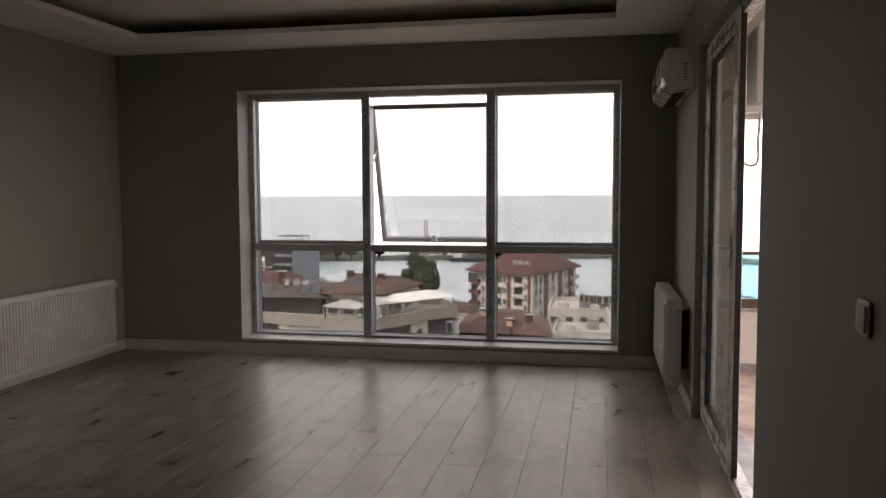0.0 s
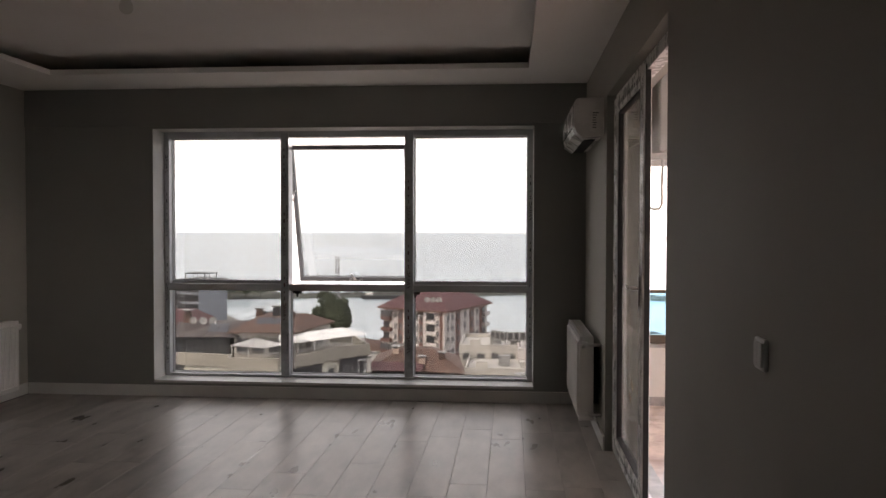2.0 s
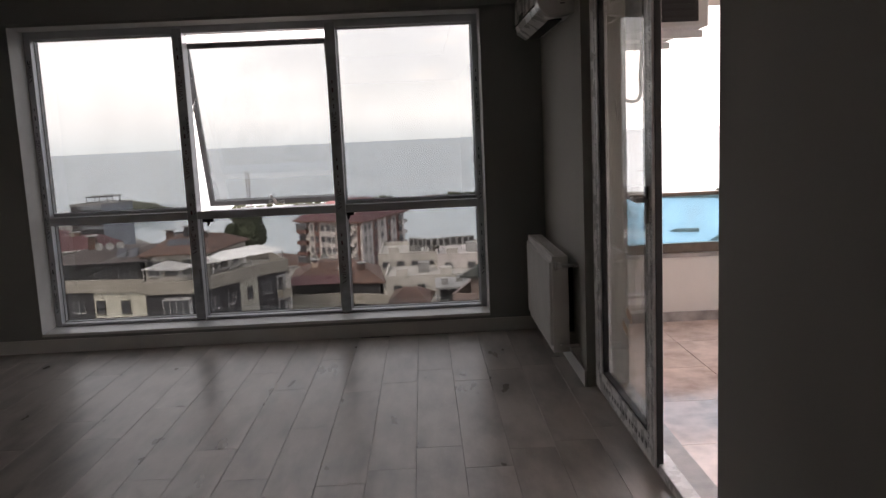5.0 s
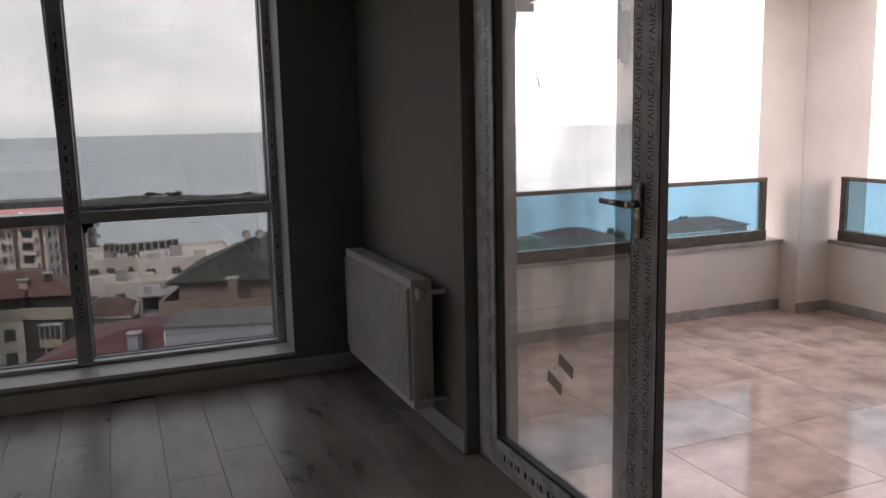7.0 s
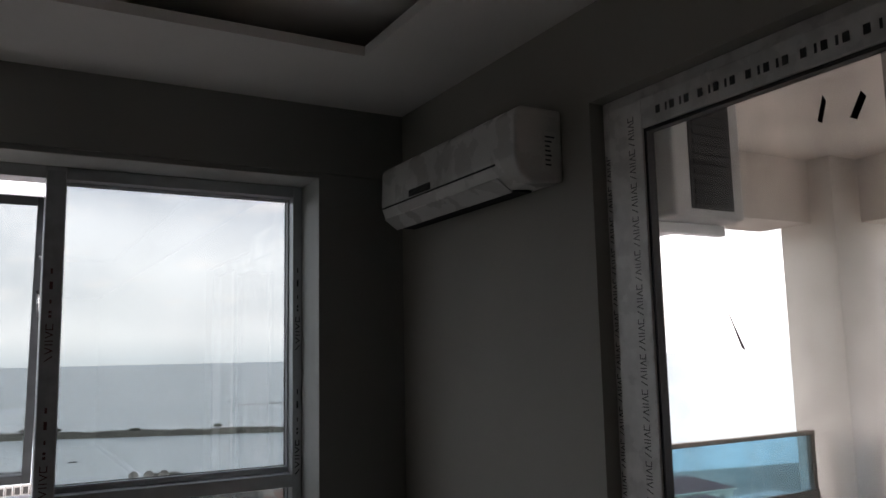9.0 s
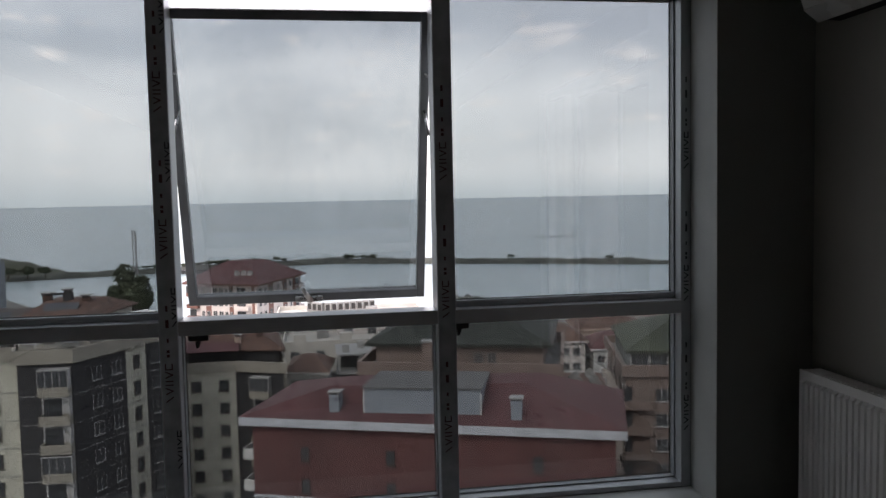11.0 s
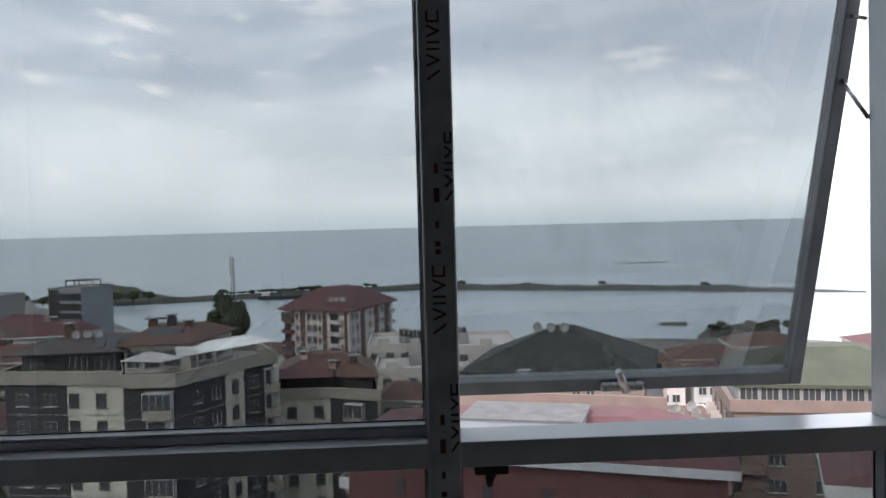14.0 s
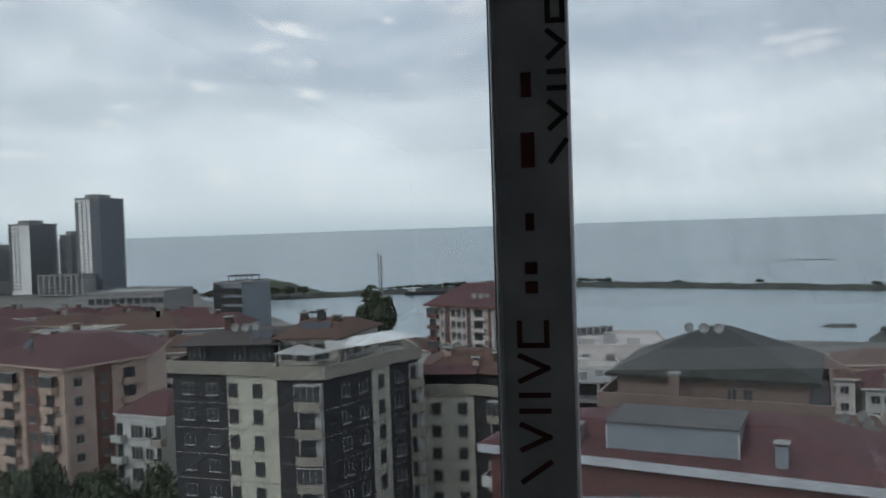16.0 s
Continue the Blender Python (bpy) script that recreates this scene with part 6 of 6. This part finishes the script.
# ---- floor planks and balcony tiles ----
fl = solid("floor", boxm(XW, YS, -0.2, XE + 0.06, YN, -0.006), M_JOINT, "grey oak laminate plank floor", "floor", kind="structure")
PW, PL, PG = 0.2225, 1.29, 0.0008
cache = {}
rng = random.Random(5)
col = 0
x = -0.774 + PW * 4
while x > XW:
    xa, xb = max(XW + 0.002, x - PW + PG), min(XE + 0.058, x - PG)
    off = rng.uniform(0, PL)
    if xb - xa > 0.03:
        y = YN - off
        ends = [YN - 0.002]
        while y > YS:
            ends.append(y)
            y -= PL
        ends.append(YS + 0.002)
        if xb > XE - 0.001:
            ends = sorted(ends + [DY0, DY1], reverse=True)
        for a, b in zip(ends, ends[1:]):
            w, L = round(xb - xa, 4), round(a - b - 2 * PG, 4)
            if L < 0.04:
                continue
            if xb > XE - 0.001 and not (DY0 < (a + b) / 2 < DY1):
                w = round(XE - 0.002 - xa, 4)
                if w < 0.02:
                    continue
            if (w, L) not in cache:
                bm = bmesh.new()
                c = 0.0009
                box(bm, 0, 0, -0.0055, w, L, -c)
                bm2 = [bm.verts.new(q) for q in ((c, c, 0), (w - c, c, 0), (w - c, L - c, 0), (c, L - c, 0))]
                bm.faces.new(bm2)
                bm.verts.ensure_lookup_table()
                tops = [bm.verts[4], bm.verts[5], bm.verts[6], bm.verts[7]]
                for i in range(4):
                    bm.faces.new([tops[i], tops[(i + 1) % 4], bm2[(i + 1) % 4], bm2[i]])
                cache[(w, L)] = mesh_of("plank", bm, M_PLANK)
            part("plank", cache[(w, L)], None, fl, at=(xa, b + PG, 0))
    x -= PW
TS, TG = 0.6, 0.0015
bt = solid("floor_balcony", boxm(0.25, -6.5, -0.031, BX, -0.3, -0.008), M_JOINT, "glossy beige marble tiles on the balcony, wet in places", "floor", kind="structure")
bm = bmesh.new()
c = 0.0012
box(bm, TG, TG, -0.0075, TS - TG, TS - TG, 0.0)
tm = mesh_of("tile", bm, M_TILE)
for i in range(-1, 6):
    for j in range(0, 11):
        x0, y0 = 0.805 - TS + i * TS, -2.68 - TS * 6 + j * TS
        xa, xb, ya, yb = max(x0, 0.25), min(x0 + TS, BX - 0.05), max(y0, -6.5), min(y0 + TS, -0.3)
        if xb - xa < 0.03 or yb - ya < 0.03:
            continue
        if xb - xa > TS - 0.001 and yb - ya > TS - 0.001:
            part("tile", tm, None, bt, at=(x0, y0, 0))
        else:
            part("tile", boxm(TG, TG, -0.0075, xb - xa - TG, yb - ya - TG, 0.0), M_TILE, bt, at=(xa, ya, 0))
solid("threshold", boxm(0.13, DY0, -0.2, 0.25, DY1, 0.012), M_STONE, "grey marble threshold of the balcony door", "threshold", kind="structure")
